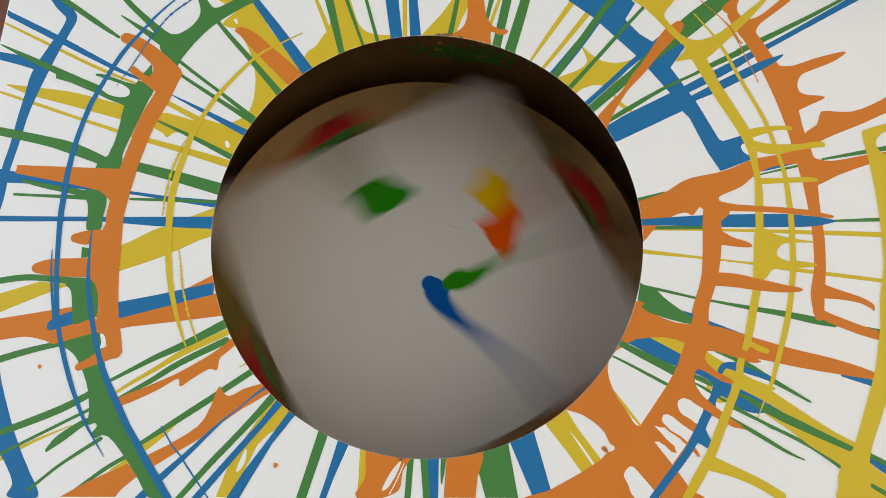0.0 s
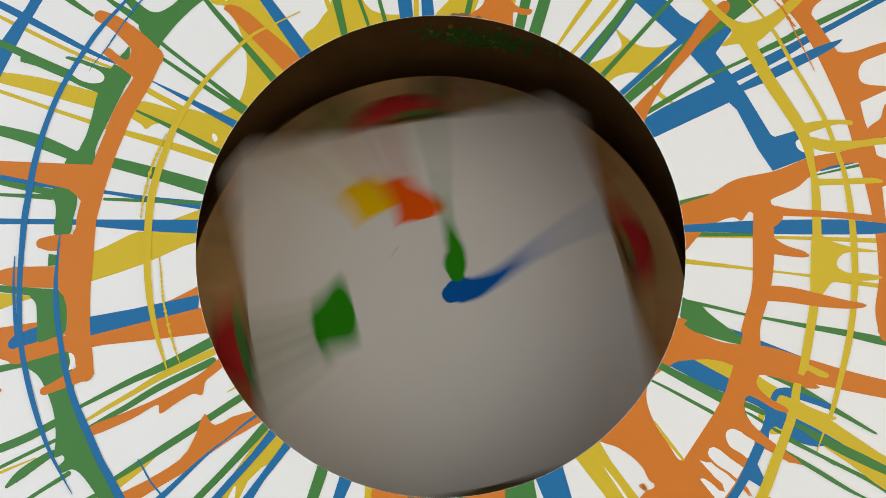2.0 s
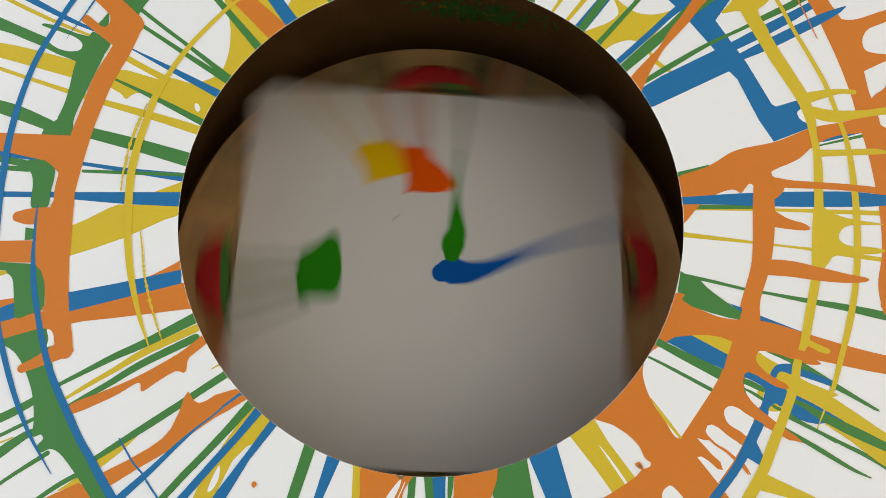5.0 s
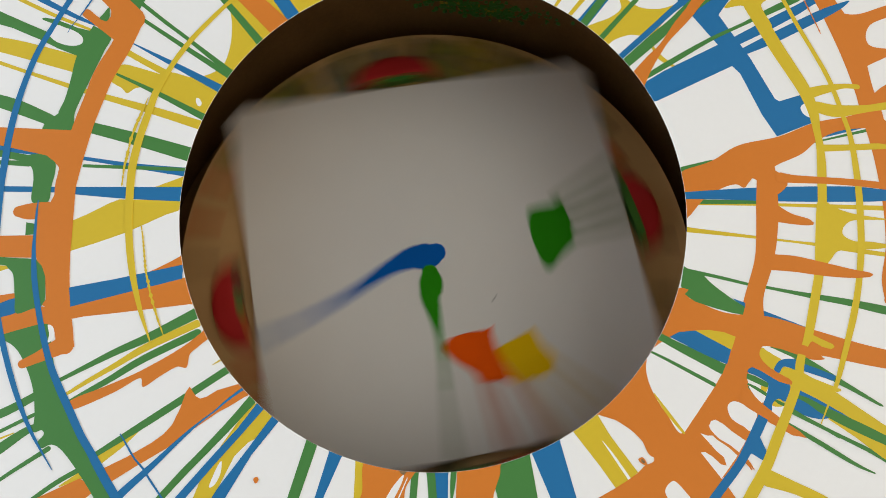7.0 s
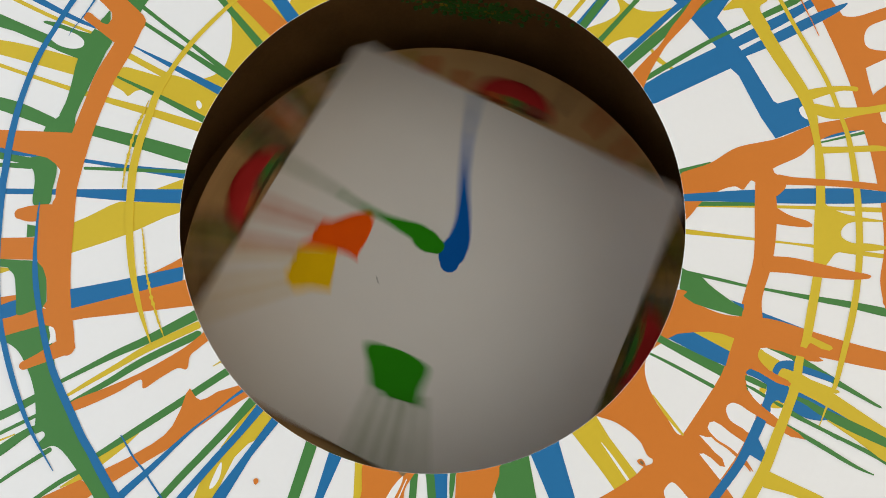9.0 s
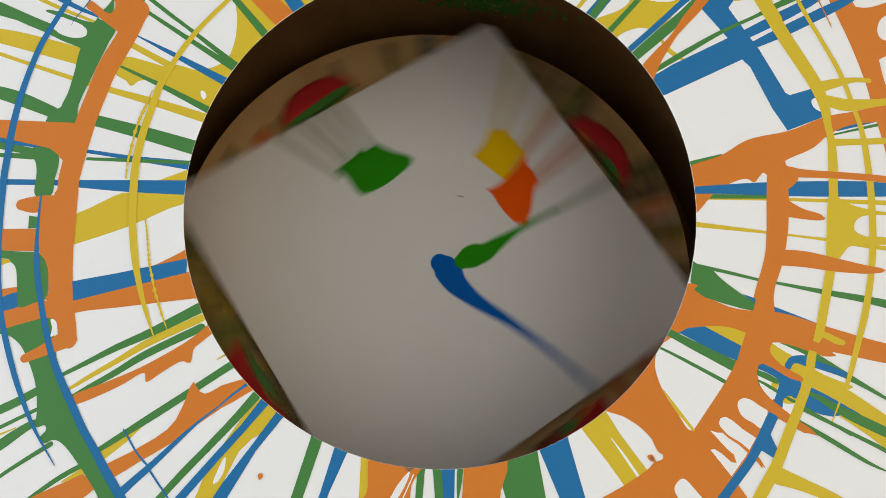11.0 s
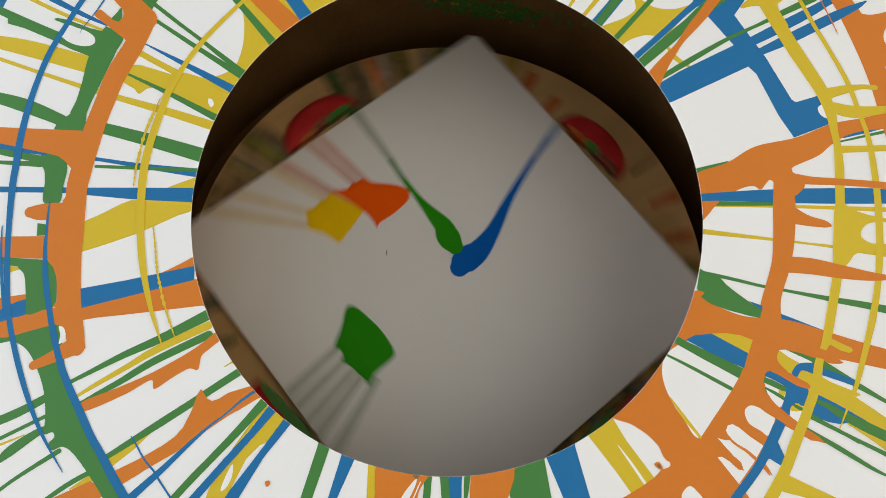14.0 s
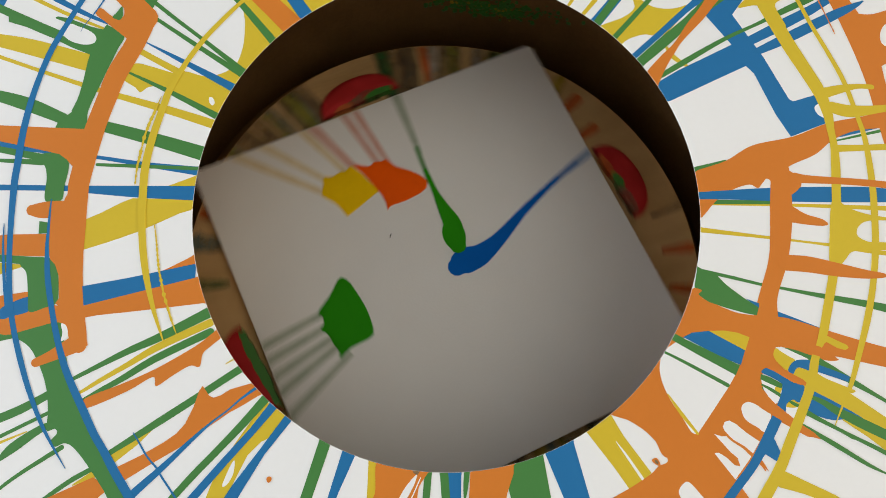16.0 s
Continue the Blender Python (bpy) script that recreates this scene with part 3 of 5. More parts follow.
bar("yellow", (-138.2, -102.7), (-134.8, -106.0), (-125.6, -98.6), (-116.4, -89.2), (-125.8, -95.7))
streak("yellow", (-150.3, -114.2, 0.24), (-141.6, -109.7, 1.46))
streak("yellow", (-204.5, -109.8, 0.98), (-188.9, -101.3, 0.74), (-170.3, -93.3, 0.25))
bar("yellow", (-74.5, -81.1), (-63.3, -87.7), (-70.0, -94.5), (-75.5, -97.2), (-80.8, -102.5), (-85.3, -111.8), (-91.9, -126.3), (-99.3, -126.3), (-94.1, -111.8), (-86.5, -98.5), (-80.0, -89.0))
splash("white", (-85.9, -104.6), (-86.2, -109.7), (-88.5, -113.9), (-90.4, -114.2), (-87.7, -107.0))
bar("yellow", (-31.8, -104.1), (-25.8, -105.4), (-29.0, -117.7), (-31.7, -128.5), (-33.1, -128.5), (-32.2, -117.7))
splash("yellow", (-122.6, 145.5), (-120.6, 138.6), (-117.7, 133.8), (-112.1, 129.0), (-107.3, 126.6), (-101.0, 125.0), (-95.1, 130.3), (-103.3, 138.0), (-110.9, 145.5))
splash("yellow", (-109.4, 117.4), (-95.0, 128.5), (-89.6, 121.3), (-83.3, 111.0), (-75.8, 102.6), (-67.3, 92.2), (-63.9, 85.6), (-85.6, 56.9), (-95.7, 55.0), (-108.2, 59.2), (-102.3, 60.1), (-96.9, 62.5), (-93.5, 66.1), (-91.3, 74.3), (-91.0, 82.3), (-91.5, 87.8), (-93.8, 96.8), (-97.4, 104.9), (-102.8, 112.8), (-107.4, 113.9))
splash("white", (-104.4, 118.8), (-102.8, 118.2), (-102.1, 115.8), (-103.3, 116.4))
splash("yellow", (-78.6, 147.0), (-75.8, 139.4), (-72.7, 131.9), (-68.6, 130.6), (-60.9, 133.6), (-51.6, 136.4), (-39.1, 139.2), (-26.5, 141.9), (-12.3, 147.5))
splash("white", (-73.6, 147.1), (-73.1, 142.6), (-70.9, 140.9), (-68.8, 143.0), (-69.2, 147.2))
streak("yellow", (-62.2, 134.2, 0.89), (-57.5, 122.7, 1.03), (-52.7, 110.5, 1.16))
splash("yellow", (-50.7, 137.1), (-44.7, 138.5), (-41.3, 127.8), (-38.0, 117.6), (-33.5, 111.8), (-26.0, 109.5), (-15.1, 108.5), (-31.9, 97.5), (-44.2, 94.1), (-56.3, 87.6), (-66.7, 87.3), (-65.0, 98.3), (-59.9, 103.0), (-56.1, 109.1), (-53.4, 113.2), (-51.8, 122.7))
streak("yellow", (-12.9, 146.1, 1.20), (-12.2, 107.1, 1.16))
bar("yellow", (15.9, 135.7), (21.6, 145.1), (22.4, 127.8), (17.7, 117.6), (13.9, 107.8), (-3.2, 107.8), (-2.6, 110.5), (6.7, 121.0), (13.0, 130.2))
splash("yellow", (17.2, 147.5), (22.6, 142.6), (29.8, 140.6), (33.6, 140.2), (35.9, 147.5))
streak("yellow", (41.8, 138.1, 0.45), (37.2, 126.1, 0.89), (33.3, 114.5, 0.88))
streak("yellow", (90.9, 146.2, 2.10), (77.5, 127.8, 1.48), (64.4, 109.1, 1.17), (53.7, 93.1, 0.58))
streak("yellow", (102.7, 141.6, 1.80), (86.8, 122.7, 1.48), (73.6, 105.8, 1.16), (60.1, 89.1, 0.86))
splash("yellow", (82.2, 103.1), (86.4, 99.1), (93.4, 94.4), (102.6, 93.7), (111.8, 96.4), (107.1, 90.8), (98.0, 81.2), (92.8, 80.6), (88.2, 80.9), (81.3, 78.6), (74.1, 74.1), (67.3, 83.2), (79.2, 89.1), (84.3, 93.1), (84.5, 96.7))
streak("yellow", (98.1, 75.3, 0.57), (101.5, 70.1, 1.13), (107.4, 65.9, 0.57))
streak("yellow", (105.6, 2.8, 0.54), (149.9, 2.4, 0.67), (194.3, 1.1, 1.08), (231.2, -0.1, 1.35))
streak("yellow", (102.9, -8.0, 1.24), (116.3, -9.5, 0.99), (138.9, -12.0, 0.61), (155.2, -13.9, 0.49), (164.9, -15.1, 0.74), (179.4, -17.3, 0.99), (193.9, -19.3, 0.98), (228.2, -23.7, 0.98))
bar("yellow", (55.7, -91.4), (67.1, -86.0), (72.4, -95.0), (83.0, -109.3), (74.4, -116.5), (67.8, -107.1))
streak("white", (69.0, -96.9, 0.12), (73.5, -103.1, 0.49), (79.5, -112.0, 0.61))
splash("yellow", (80.8, -127.0), (83.1, -120.5), (85.9, -118.6), (89.4, -121.0), (93.2, -127.1))
# blue
streak("blue", (-205.6, 133.7, 0.59), (-198.6, 126.9, 2.36), (-191.7, 120.1, 2.93), (-193.7, 112.0, 2.62), (-199.1, 101.3, 3.18), (-205.5, 86.5, 4.00), (-208.5, 75.1, 3.12), (-211.2, 63.8, 2.53), (-213.9, 47.9, 2.22), (-216.8, 33.9, 2.20), (-217.9, 18.5, 1.87), (-220.4, 6.7, 1.59))
streak("blue", (-227.4, 122.5, 1.47), (-199.1, 108.0, 1.74), (-166.6, 90.7, 1.15), (-152.3, 84.1, 0.57))
streak("blue", (-230.7, 98.0, 2.02), (-216.2, 94.7, 2.59), (-206.6, 91.4, 2.30))
streak("blue", (-134.4, 75.1, 0.27), (-116.2, 65.6, 1.13), (-94.3, 53.9, 1.87), (-89.9, 51.5, 2.08))
streak("blue", (-223.3, 31.4, 3.84), (-202.9, 29.2, 2.46), (-184.8, 26.7, 1.91), (-166.7, 23.6, 0.82), (-151.7, 22.0, 0.81), (-130.8, 18.9, 1.08), (-104.0, 15.6, 2.13))
streak("blue", (-217.1, 8.5, 1.48), (-197.8, 8.3, 1.35), (-185.7, 8.3, 1.23), (-164.0, 8.1, 1.24), (-152.6, 7.6, 1.72), (-133.1, 6.8, 2.58), (-106.9, 6.2, 3.19))
splash("blue", (-214.4, -62.3), (-209.1, -63.7), (-206.0, -73.5), (-201.0, -87.2), (-197.1, -96.7), (-192.4, -106.6), (-188.3, -114.1), (-182.9, -125.9), (-197.1, -125.8), (-195.6, -119.8), (-199.3, -111.9), (-205.2, -103.4), (-209.7, -100.7))
bar("blue", (-42.4, -100.3), (-37.3, -102.5), (-44.0, -117.7), (-48.0, -128.5), (-51.1, -128.4), (-47.6, -117.7))
streak("blue", (3.1, -107.4, 2.69), (3.1, -126.7, 2.41))
bar("blue", (39.3, -100.3), (50.6, -93.6), (59.7, -126.9), (50.3, -126.9))
bar("blue", (-25.3, 146.1), (-17.7, 146.1), (-13.5, 106.5), (-19.7, 105.8))
bar("blue", (-11.0, 146.1), (-7.2, 146.1), (-3.5, 107.1), (-9.5, 107.1))
streak("blue", (-105.2, 144.8, 1.18), (-95.2, 132.0, 1.77), (-79.6, 110.8, 2.64), (-63.5, 88.3, 3.13), (-59.7, 83.1, 3.21))
streak("blue", (64.2, 83.2, 2.57), (79.7, 102.4, 2.32), (91.3, 117.6, 1.76))
streak("blue", (164.0, 136.7, 0.91), (153.3, 127.2, 2.09), (139.8, 115.4, 2.95), (126.7, 107.2, 2.78), (111.2, 95.7, 1.50), (97.4, 83.0, 1.35), (83.0, 69.9, 1.34), (79.2, 66.3, 1.34))
bar("blue", (55.9, 146.8), (76.6, 146.9), (83.6, 139.2), (90.7, 141.6), (101.6, 138.2), (112.2, 128.2), (106.4, 118.6), (113.7, 110.1), (121.9, 104.7), (139.0, 104.7), (129.1, 90.9), (135.6, 80.5), (141.8, 70.7), (151.8, 50.9), (153.6, 49.7), (166.0, 53.5), (168.6, 48.1), (167.3, 39.6), (151.4, 33.4), (145.5, 43.4), (137.1, 62.7), (133.7, 66.3), (99.0, 49.6), (92.8, 47.7), (90.2, 56.0), (102.7, 63.7), (127.9, 76.4), (112.1, 96.7), (89.8, 119.3), (77.5, 128.8))
streak("blue", (135.7, 78.0, 2.10), (150.7, 85.8, 2.41), (164.3, 93.1, 2.16), (172.5, 97.9, 1.76), (189.3, 107.0, 1.37), (222.4, 125.7, 1.67), (254.9, 144.3, 2.55))
bar("blue", (138.9, -43.3), (156.6, -50.3), (161.5, -52.2), (169.2, -55.0), (161.3, -54.3), (156.2, -52.6), (138.1, -47.2))
bar("blue", (171.0, 34.0), (181.6, 40.2), (191.9, 43.7), (193.5, 38.3), (182.6, 35.5), (173.4, 33.3))
streak("blue", (202.8, -70.4, 0.51), (215.3, -73.5, 1.53), (233.9, -79.4, 2.03))
streak("blue", (211.1, -109.8, 0.99), (218.9, -114.7, 1.72), (228.8, -120.0, 1.96))
# green rays
streak("green", (-217.8, 144.8, 1.34), (-191.7, 126.5, 1.53), (-175.0, 114.7, 1.31), (-165.1, 108.0, 0.73))
streak("green", (-175.4, 144.1, 1.49), (-160.5, 127.2, 1.53), (-148.7, 116.0, 1.90), (-139.6, 107.3, 2.90))
streak("green", (-165.2, 120.8, 0.29), (-154.7, 113.7, 1.17), (-140.0, 103.9, 2.32))
streak("green", (-136.7, 144.8, 0.75), (-126.4, 132.4, 0.74))
streak("green", (-115.1, 119.9, 0.96), (-106.6, 109.4, 1.21), (-92.6, 93.4, 1.46), (-77.7, 75.8, 1.83), (-73.9, 71.1, 1.84))
streak("green", (-132.8, 95.0, 0.92), (-120.7, 85.4, 0.87), (-110.6, 77.7, 0.86), (-90.7, 62.0, 1.31), (-87.7, 59.6, 1.31))
streak("green", (-130.6, 86.4, 0.80), (-110.3, 72.8, 1.06), (-90.8, 60.1, 1.43), (-85.6, 56.7, 1.46))
streak("green", (-228.1, 104.0, 0.29), (-210.1, 95.3, 1.44), (-184.3, 83.2, 2.00), (-165.3, 75.0, 1.70), (-155.0, 68.6, 1.13))
streak("green", (-226.3, 55.9, 2.23), (-199.2, 50.1, 2.50), (-183.7, 45.7, 3.05), (-168.1, 39.4, 2.48))
streak("green", (-150.0, 36.0, 2.48), (-128.5, 30.4, 2.84), (-106.5, 24.0, 3.17), (-102.4, 22.7, 3.18))
streak("green", (-140.4, 60.6, 0.53), (-122.2, 51.9, 1.05), (-101.5, 41.1, 1.51), (-96.8, 38.7, 1.55))
streak("green", (-210.9, 21.2, 0.68), (-193.0, 20.3, 0.81), (-175.2, 19.6, 1.35))
streak("green", (-207.2, 28.3, 0.82), (-193.5, 25.2, 1.36), (-173.9, 21.5, 1.63))
streak("green", (-151.4, 18.7, 0.67), (-130.7, 18.0, 0.80), (-105.5, 17.1, 0.80))
streak("green", (-208.1, -98.0, 1.48), (-190.0, -91.3, 1.74), (-173.9, -84.6, 1.75), (-160.6, -77.2, 1.51))
streak("green", (-206.8, -108.7, 0.73), (-189.1, -99.4, 0.74), (-162.6, -86.0, 0.75))
streak("green", (-181.0, -104.8, 0.74), (-175.2, -99.5, 1.97), (-164.8, -92.2, 1.49), (-158.8, -90.6, 1.24))
streak("green", (-187.8, -123.0, 0.72), (-174.0, -111.5, 0.73), (-155.8, -99.5, 0.98))
streak("green", (-167.2, -124.1, 0.72), (-151.8, -112.9, 0.97), (-140.0, -106.3, 0.98))
streak("green", (-157.5, -74.2, 0.70), (-152.6, -71.7, 0.81), (-143.1, -66.7, 1.05), (-131.9, -60.9, 1.40), (-118.4, -54.7, 1.75), (-99.1, -44.6, 2.26))
streak("green", (-153.2, -83.3, 0.57), (-149.2, -81.1, 0.80), (-142.2, -77.0, 1.03), (-133.4, -72.0, 1.27), (-120.1, -63.7, 1.51), (-98.6, -53.0, 1.65))
streak("green", (-74.7, -61.0, 1.63), (-96.1, -75.2, 1.50), (-102.8, -79.8, 1.50), (-118.2, -89.9, 1.48), (-137.1, -102.1, 1.00), (-141.0, -104.5, 0.89))
streak("green", (-74.5, -80.0, 1.84), (-83.7, -90.6, 1.59), (-94.5, -102.2, 1.45), (-102.4, -110.5, 1.45), (-117.7, -127.8, 1.31))
bar("green", (-51.8, -95.8), (-47.3, -97.8), (-53.8, -117.6), (-57.2, -128.4), (-62.0, -128.4), (-58.5, -117.6))
streak("green", (-7.5, -107.4, 1.47), (-9.0, -126.6, 1.45))
streak("green", (-1.4, -107.4, 1.71), (0.1, -126.7, 1.69))
streak("green", (8.1, -107.4, 1.23), (7.5, -114.9, 0.97), (7.0, -120.7, 0.24))
bar("green", (27.0, -103.2), (38.7, -100.3), (43.2, -126.9), (27.8, -126.8), (24.6, -114.9))
bar("green", (-57.2, 135.0), (-52.6, 136.7), (-43.6, 95.8), (-46.7, 95.8))
bar("green", (-47.9, 138.1), (-46.0, 138.5), (-32.9, 100.8), (-34.5, 100.8))
bar("green", (-37.2, 140.5), (-35.6, 141.2), (-25.2, 103.1), (-27.1, 103.1))
streak("green", (11.4, 107.1, 1.45), (15.8, 129.5, 1.18), (18.1, 146.1, 1.20))
streak("green", (38.8, 146.1, 1.50), (33.4, 126.1, 1.18), (31.4, 115.9, 0.59))
streak("green", (36.2, 101.1, 2.32), (41.2, 122.7, 2.36), (46.4, 146.1, 2.40))
streak("green", (43.0, 97.8, 2.89), (50.6, 122.7, 2.65), (57.2, 146.1, 2.10))
streak("green", (65.1, 83.2, 1.72), (83.0, 107.4, 1.75), (96.3, 126.1, 1.78), (105.6, 135.7, 1.19))
streak("green", (71.7, 75.6, 1.23), (75.5, 79.8, 1.24), (89.6, 95.6, 1.09), (103.6, 111.4, 0.99), (118.4, 127.8, 0.90), (134.2, 146.3, 1.50))
streak("green", (82.2, 63.9, 2.14), (85.7, 67.2, 2.14), (97.9, 78.0, 2.43), (107.5, 86.4, 2.16), (113.4, 91.8, 2.43), (129.8, 105.6, 3.78), (142.9, 117.2, 4.99), (159.8, 130.7, 4.18), (174.9, 143.0, 2.72), (178.7, 146.3, 2.40))
streak("green", (95.0, 61.1, 1.05), (105.8, 67.8, 1.30), (124.9, 79.1, 0.94), (140.4, 86.6, 0.80), (150.6, 91.9, 1.34), (164.8, 98.9, 1.61), (170.0, 102.0, 1.62), (206.2, 120.4, 1.10), (240.0, 138.9, 0.56), (248.3, 142.8, 0.28))
streak("green", (105.8, 17.5, 1.23), (121.5, 22.0, 0.55))
streak("green", (165.6, 30.3, 0.27), (191.8, 36.4, 0.69))
streak("green", (204.8, 39.9, 0.56), (228.9, 44.2, 1.12), (250.1, 48.0, 1.40))
streak("green", (206.8, 7.1, 0.54), (233.7, 7.9, 1.08))
streak("green", (108.0, 3.7, 1.08), (139.7, 3.6, 0.80))
streak("green", (107.4, -26.2, 0.74), (120.4, -29.1, 0.73), (134.7, -32.5, 0.61), (141.8, -33.7, 0.61), (153.3, -35.9, 0.84), (165.2, -38.1, 1.21), (177.1, -40.2, 1.46), (191.3, -43.3, 1.82), (201.9, -45.7, 1.22))
streak("green", (208.4, -45.8, 0.78), (228.2, -49.5, 0.78))
# orange rays and rings, outer ring first
streak("orange", (165.0, 120.8, 3.25), (168.3, 115.4, 3.83), (173.6, 107.6, 4.10), (178.7, 97.9, 4.36), (184.2, 86.0, 5.19), (189.0, 71.6, 5.13), (192.2, 56.1, 4.23), (194.9, 43.3, 4.74), (196.9, 27.8, 3.83), (197.8, 12.5, 2.98), (198.4, -2.5, 2.96), (197.4, -17.4, 2.93), (194.9, -30.7, 3.42), (194.7, -41.4, 2.35))
splash("orange", (159.4, 125.6), (167.9, 133.2), (177.2, 142.9), (179.4, 145.7), (175.4, 139.4), (169.6, 131.8), (167.3, 125.6), (168.5, 121.2), (172.1, 118.8), (170.9, 112.0), (163.4, 120.8))
splash("orange", (170.0, 120.2), (174.6, 119.1), (181.2, 122.2), (193.1, 131.8), (196.7, 133.2), (197.7, 130.8), (189.2, 123.9), (179.1, 116.1), (176.4, 111.0), (177.0, 103.6), (170.7, 110.3))
splash("orange", (180.4, 95.2), (186.3, 92.2), (194.0, 91.9), (206.9, 96.2), (221.3, 99.9), (223.1, 98.9), (216.0, 94.2), (206.3, 90.2), (198.8, 86.9), (195.9, 82.0), (196.4, 77.4), (200.2, 75.5), (207.8, 74.8), (209.2, 73.5), (201.1, 69.6), (194.7, 66.4), (193.1, 63.1), (193.8, 57.7), (186.0, 71.6), (181.0, 85.3))
streak("blue", (139.4, 73.2, 1.61), (147.4, 77.0, 2.12), (155.5, 80.9, 2.39), (163.6, 85.0, 2.39), (177.1, 91.8, 2.18), (185.3, 95.7, 1.35), (189.8, 98.2, 0.27))
splash("orange", (191.2, 46.5), (198.1, 54.8), (203.7, 58.9), (205.8, 64.1), (208.5, 66.4), (222.2, 66.0), (235.1, 70.5), (248.9, 78.0), (252.1, 78.7), (251.2, 71.2), (230.9, 60.8), (211.6, 52.9), (197.3, 46.5))
splash("orange", (197.1, 44.0), (200.7, 40.8), (205.7, 39.2), (213.3, 39.5), (228.7, 42.4), (247.9, 45.2), (247.6, 42.6), (228.1, 37.0), (212.4, 31.4), (201.3, 26.2), (196.3, 27.1))
streak("orange", (195.7, -28.6, 3.95), (205.7, -30.7, 2.37), (215.6, -33.3, 1.58), (221.1, -36.3, 1.31), (222.0, -38.3, 0.52))
streak("orange", (193.7, -39.1, 2.09), (201.4, -43.1, 2.35), (215.3, -48.6, 2.34), (229.2, -53.0, 2.07), (235.8, -55.3, 1.55))
streak("blue", (105.9, 6.2, 1.49), (120.5, 6.8, 2.00), (137.1, 7.1, 2.78), (157.0, 7.2, 3.35), (181.8, 7.3, 3.42), (194.2, 6.9, 2.76), (202.2, 7.0, 1.77), (207.4, 7.0, 0.51))
splash("orange", (104.8, 15.3), (121.5, 22.0), (134.0, 29.2), (152.3, 33.4), (167.9, 39.6), (181.8, 42.4), (194.1, 44.6), (199.6, 39.6), (191.9, 37.7), (179.7, 36.1), (169.6, 31.8), (161.6, 25.4), (150.7, 20.5), (148.8, 18.4), (151.6, 16.2), (154.2, 11.4), (147.3, 6.6), (140.1, 13.9), (137.6, 12.7), (135.1, 10.0), (131.6, 11.5), (125.2, 9.7), (116.9, 4.6), (108.2, -4.1), (105.0, 3.7))
streak("blue", (105.9, 6.2, 1.49), (120.5, 6.8, 2.00), (138.3, 7.1, 2.78))
streak("orange", (145.1, 17.2, 3.79), (144.7, 3.6, 4.82), (143.3, -11.3, 4.53), (141.0, -23.2, 3.96), (135.9, -37.8, 3.91), (133.7, -52.1, 6.44))
streak("orange", (146.7, -0.9, 4.03), (153.9, -3.6, 2.42), (161.2, -5.1, 1.61), (163.5, -5.7, 0.80))
streak("orange", (145.5, 18.7, 3.80), (145.7, 13.2, 4.05))
splash("orange", (100.6, -36.5), (107.1, -33.6), (108.8, -35.4), (106.4, -37.1), (112.0, -40.0), (121.9, -44.1), (131.9, -45.5), (143.3, -46.4), (160.2, -51.6), (179.8, -57.4), (199.4, -62.2), (214.6, -67.1), (219.7, -69.9), (217.7, -72.1), (201.4, -69.8), (181.8, -66.4), (162.7, -62.4), (163.8, -63.8), (159.2, -64.1), (150.7, -62.1), (142.9, -59.2), (138.4, -58.7), (130.6, -63.4), (108.1, -57.7), (85.2, -57.6), (94.2, -49.1))
splash("orange", (88.2, -54.8), (117.1, -50.6), (138.4, -58.7), (137.0, -62.3), (140.6, -67.7), (147.7, -71.6), (150.4, -73.6), (146.4, -73.8), (137.3, -69.9), (132.0, -68.5), (130.8, -73.2), (133.8, -79.1), (141.8, -85.7), (149.7, -92.6), (153.7, -95.9), (146.8, -93.9), (137.3, -89.0), (132.0, -85.1), (126.6, -81.5), (123.1, -82.3), (122.0, -86.2), (125.8, -92.5), (129.8, -95.8), (129.4, -97.1), (125.6, -96.0), (117.6, -89.7), (108.8, -95.2), (90.5, -103.5), (84.2, -95.3), (75.4, -89.0), (65.8, -84.3), (73.3, -71.6))
splash("orange", (65.8, -84.1), (75.4, -88.8), (83.6, -95.1), (89.9, -104.0), (85.9, -106.7), (82.4, -109.9), (73.0, -115.7), (59.0, -123.0), (49.2, -128.2), (126.2, -128.5), (124.4, -122.8), (117.8, -112.7), (112.4, -105.2), (109.8, -101.7), (112.9, -102.7), (116.6, -106.0), (119.9, -106.8), (118.4, -103.3), (114.2, -99.2), (110.3, -93.8), (118.4, -99.3), (126.4, -104.1), (130.9, -108.7), (126.6, -102.0), (118.6, -96.5), (114.0, -93.3), (113.3, -90.3), (115.4, -88.4), (112.4, -82.9), (89.9, -80.0), (73.0, -78.6))
splash("white", (91.4, -59.4), (102.6, -54.3), (124.3, -55.5), (122.7, -62.0), (118.6, -72.9), (114.2, -79.8), (102.7, -93.8), (96.6, -87.2), (90.9, -77.8), (88.4, -69.5), (89.0, -63.3))
splash("white", (98.7, -127.1), (95.2, -120.5), (93.7, -116.6), (95.8, -113.4), (98.4, -113.1), (103.3, -118.5), (107.2, -123.2), (109.7, -127.2))
bar("blue", (126.5, -38.3), (131.9, -40.2), (131.7, -42.6))
bar("green", (104.9, -33.0), (106.6, -24.5), (109.8, -26.7), (114.6, -28.2), (117.3, -31.3), (120.0, -33.7), (126.0, -38.3), (131.6, -41.9), (130.6, -45.3), (126.1, -44.5), (117.8, -42.2), (110.7, -39.8), (106.3, -36.9))
splash("orange", (101.8, -35.1), (104.8, -33.9), (107.9, -34.8), (106.4, -36.5), (108.0, -38.3), (103.4, -39.1), (101.1, -38.0))
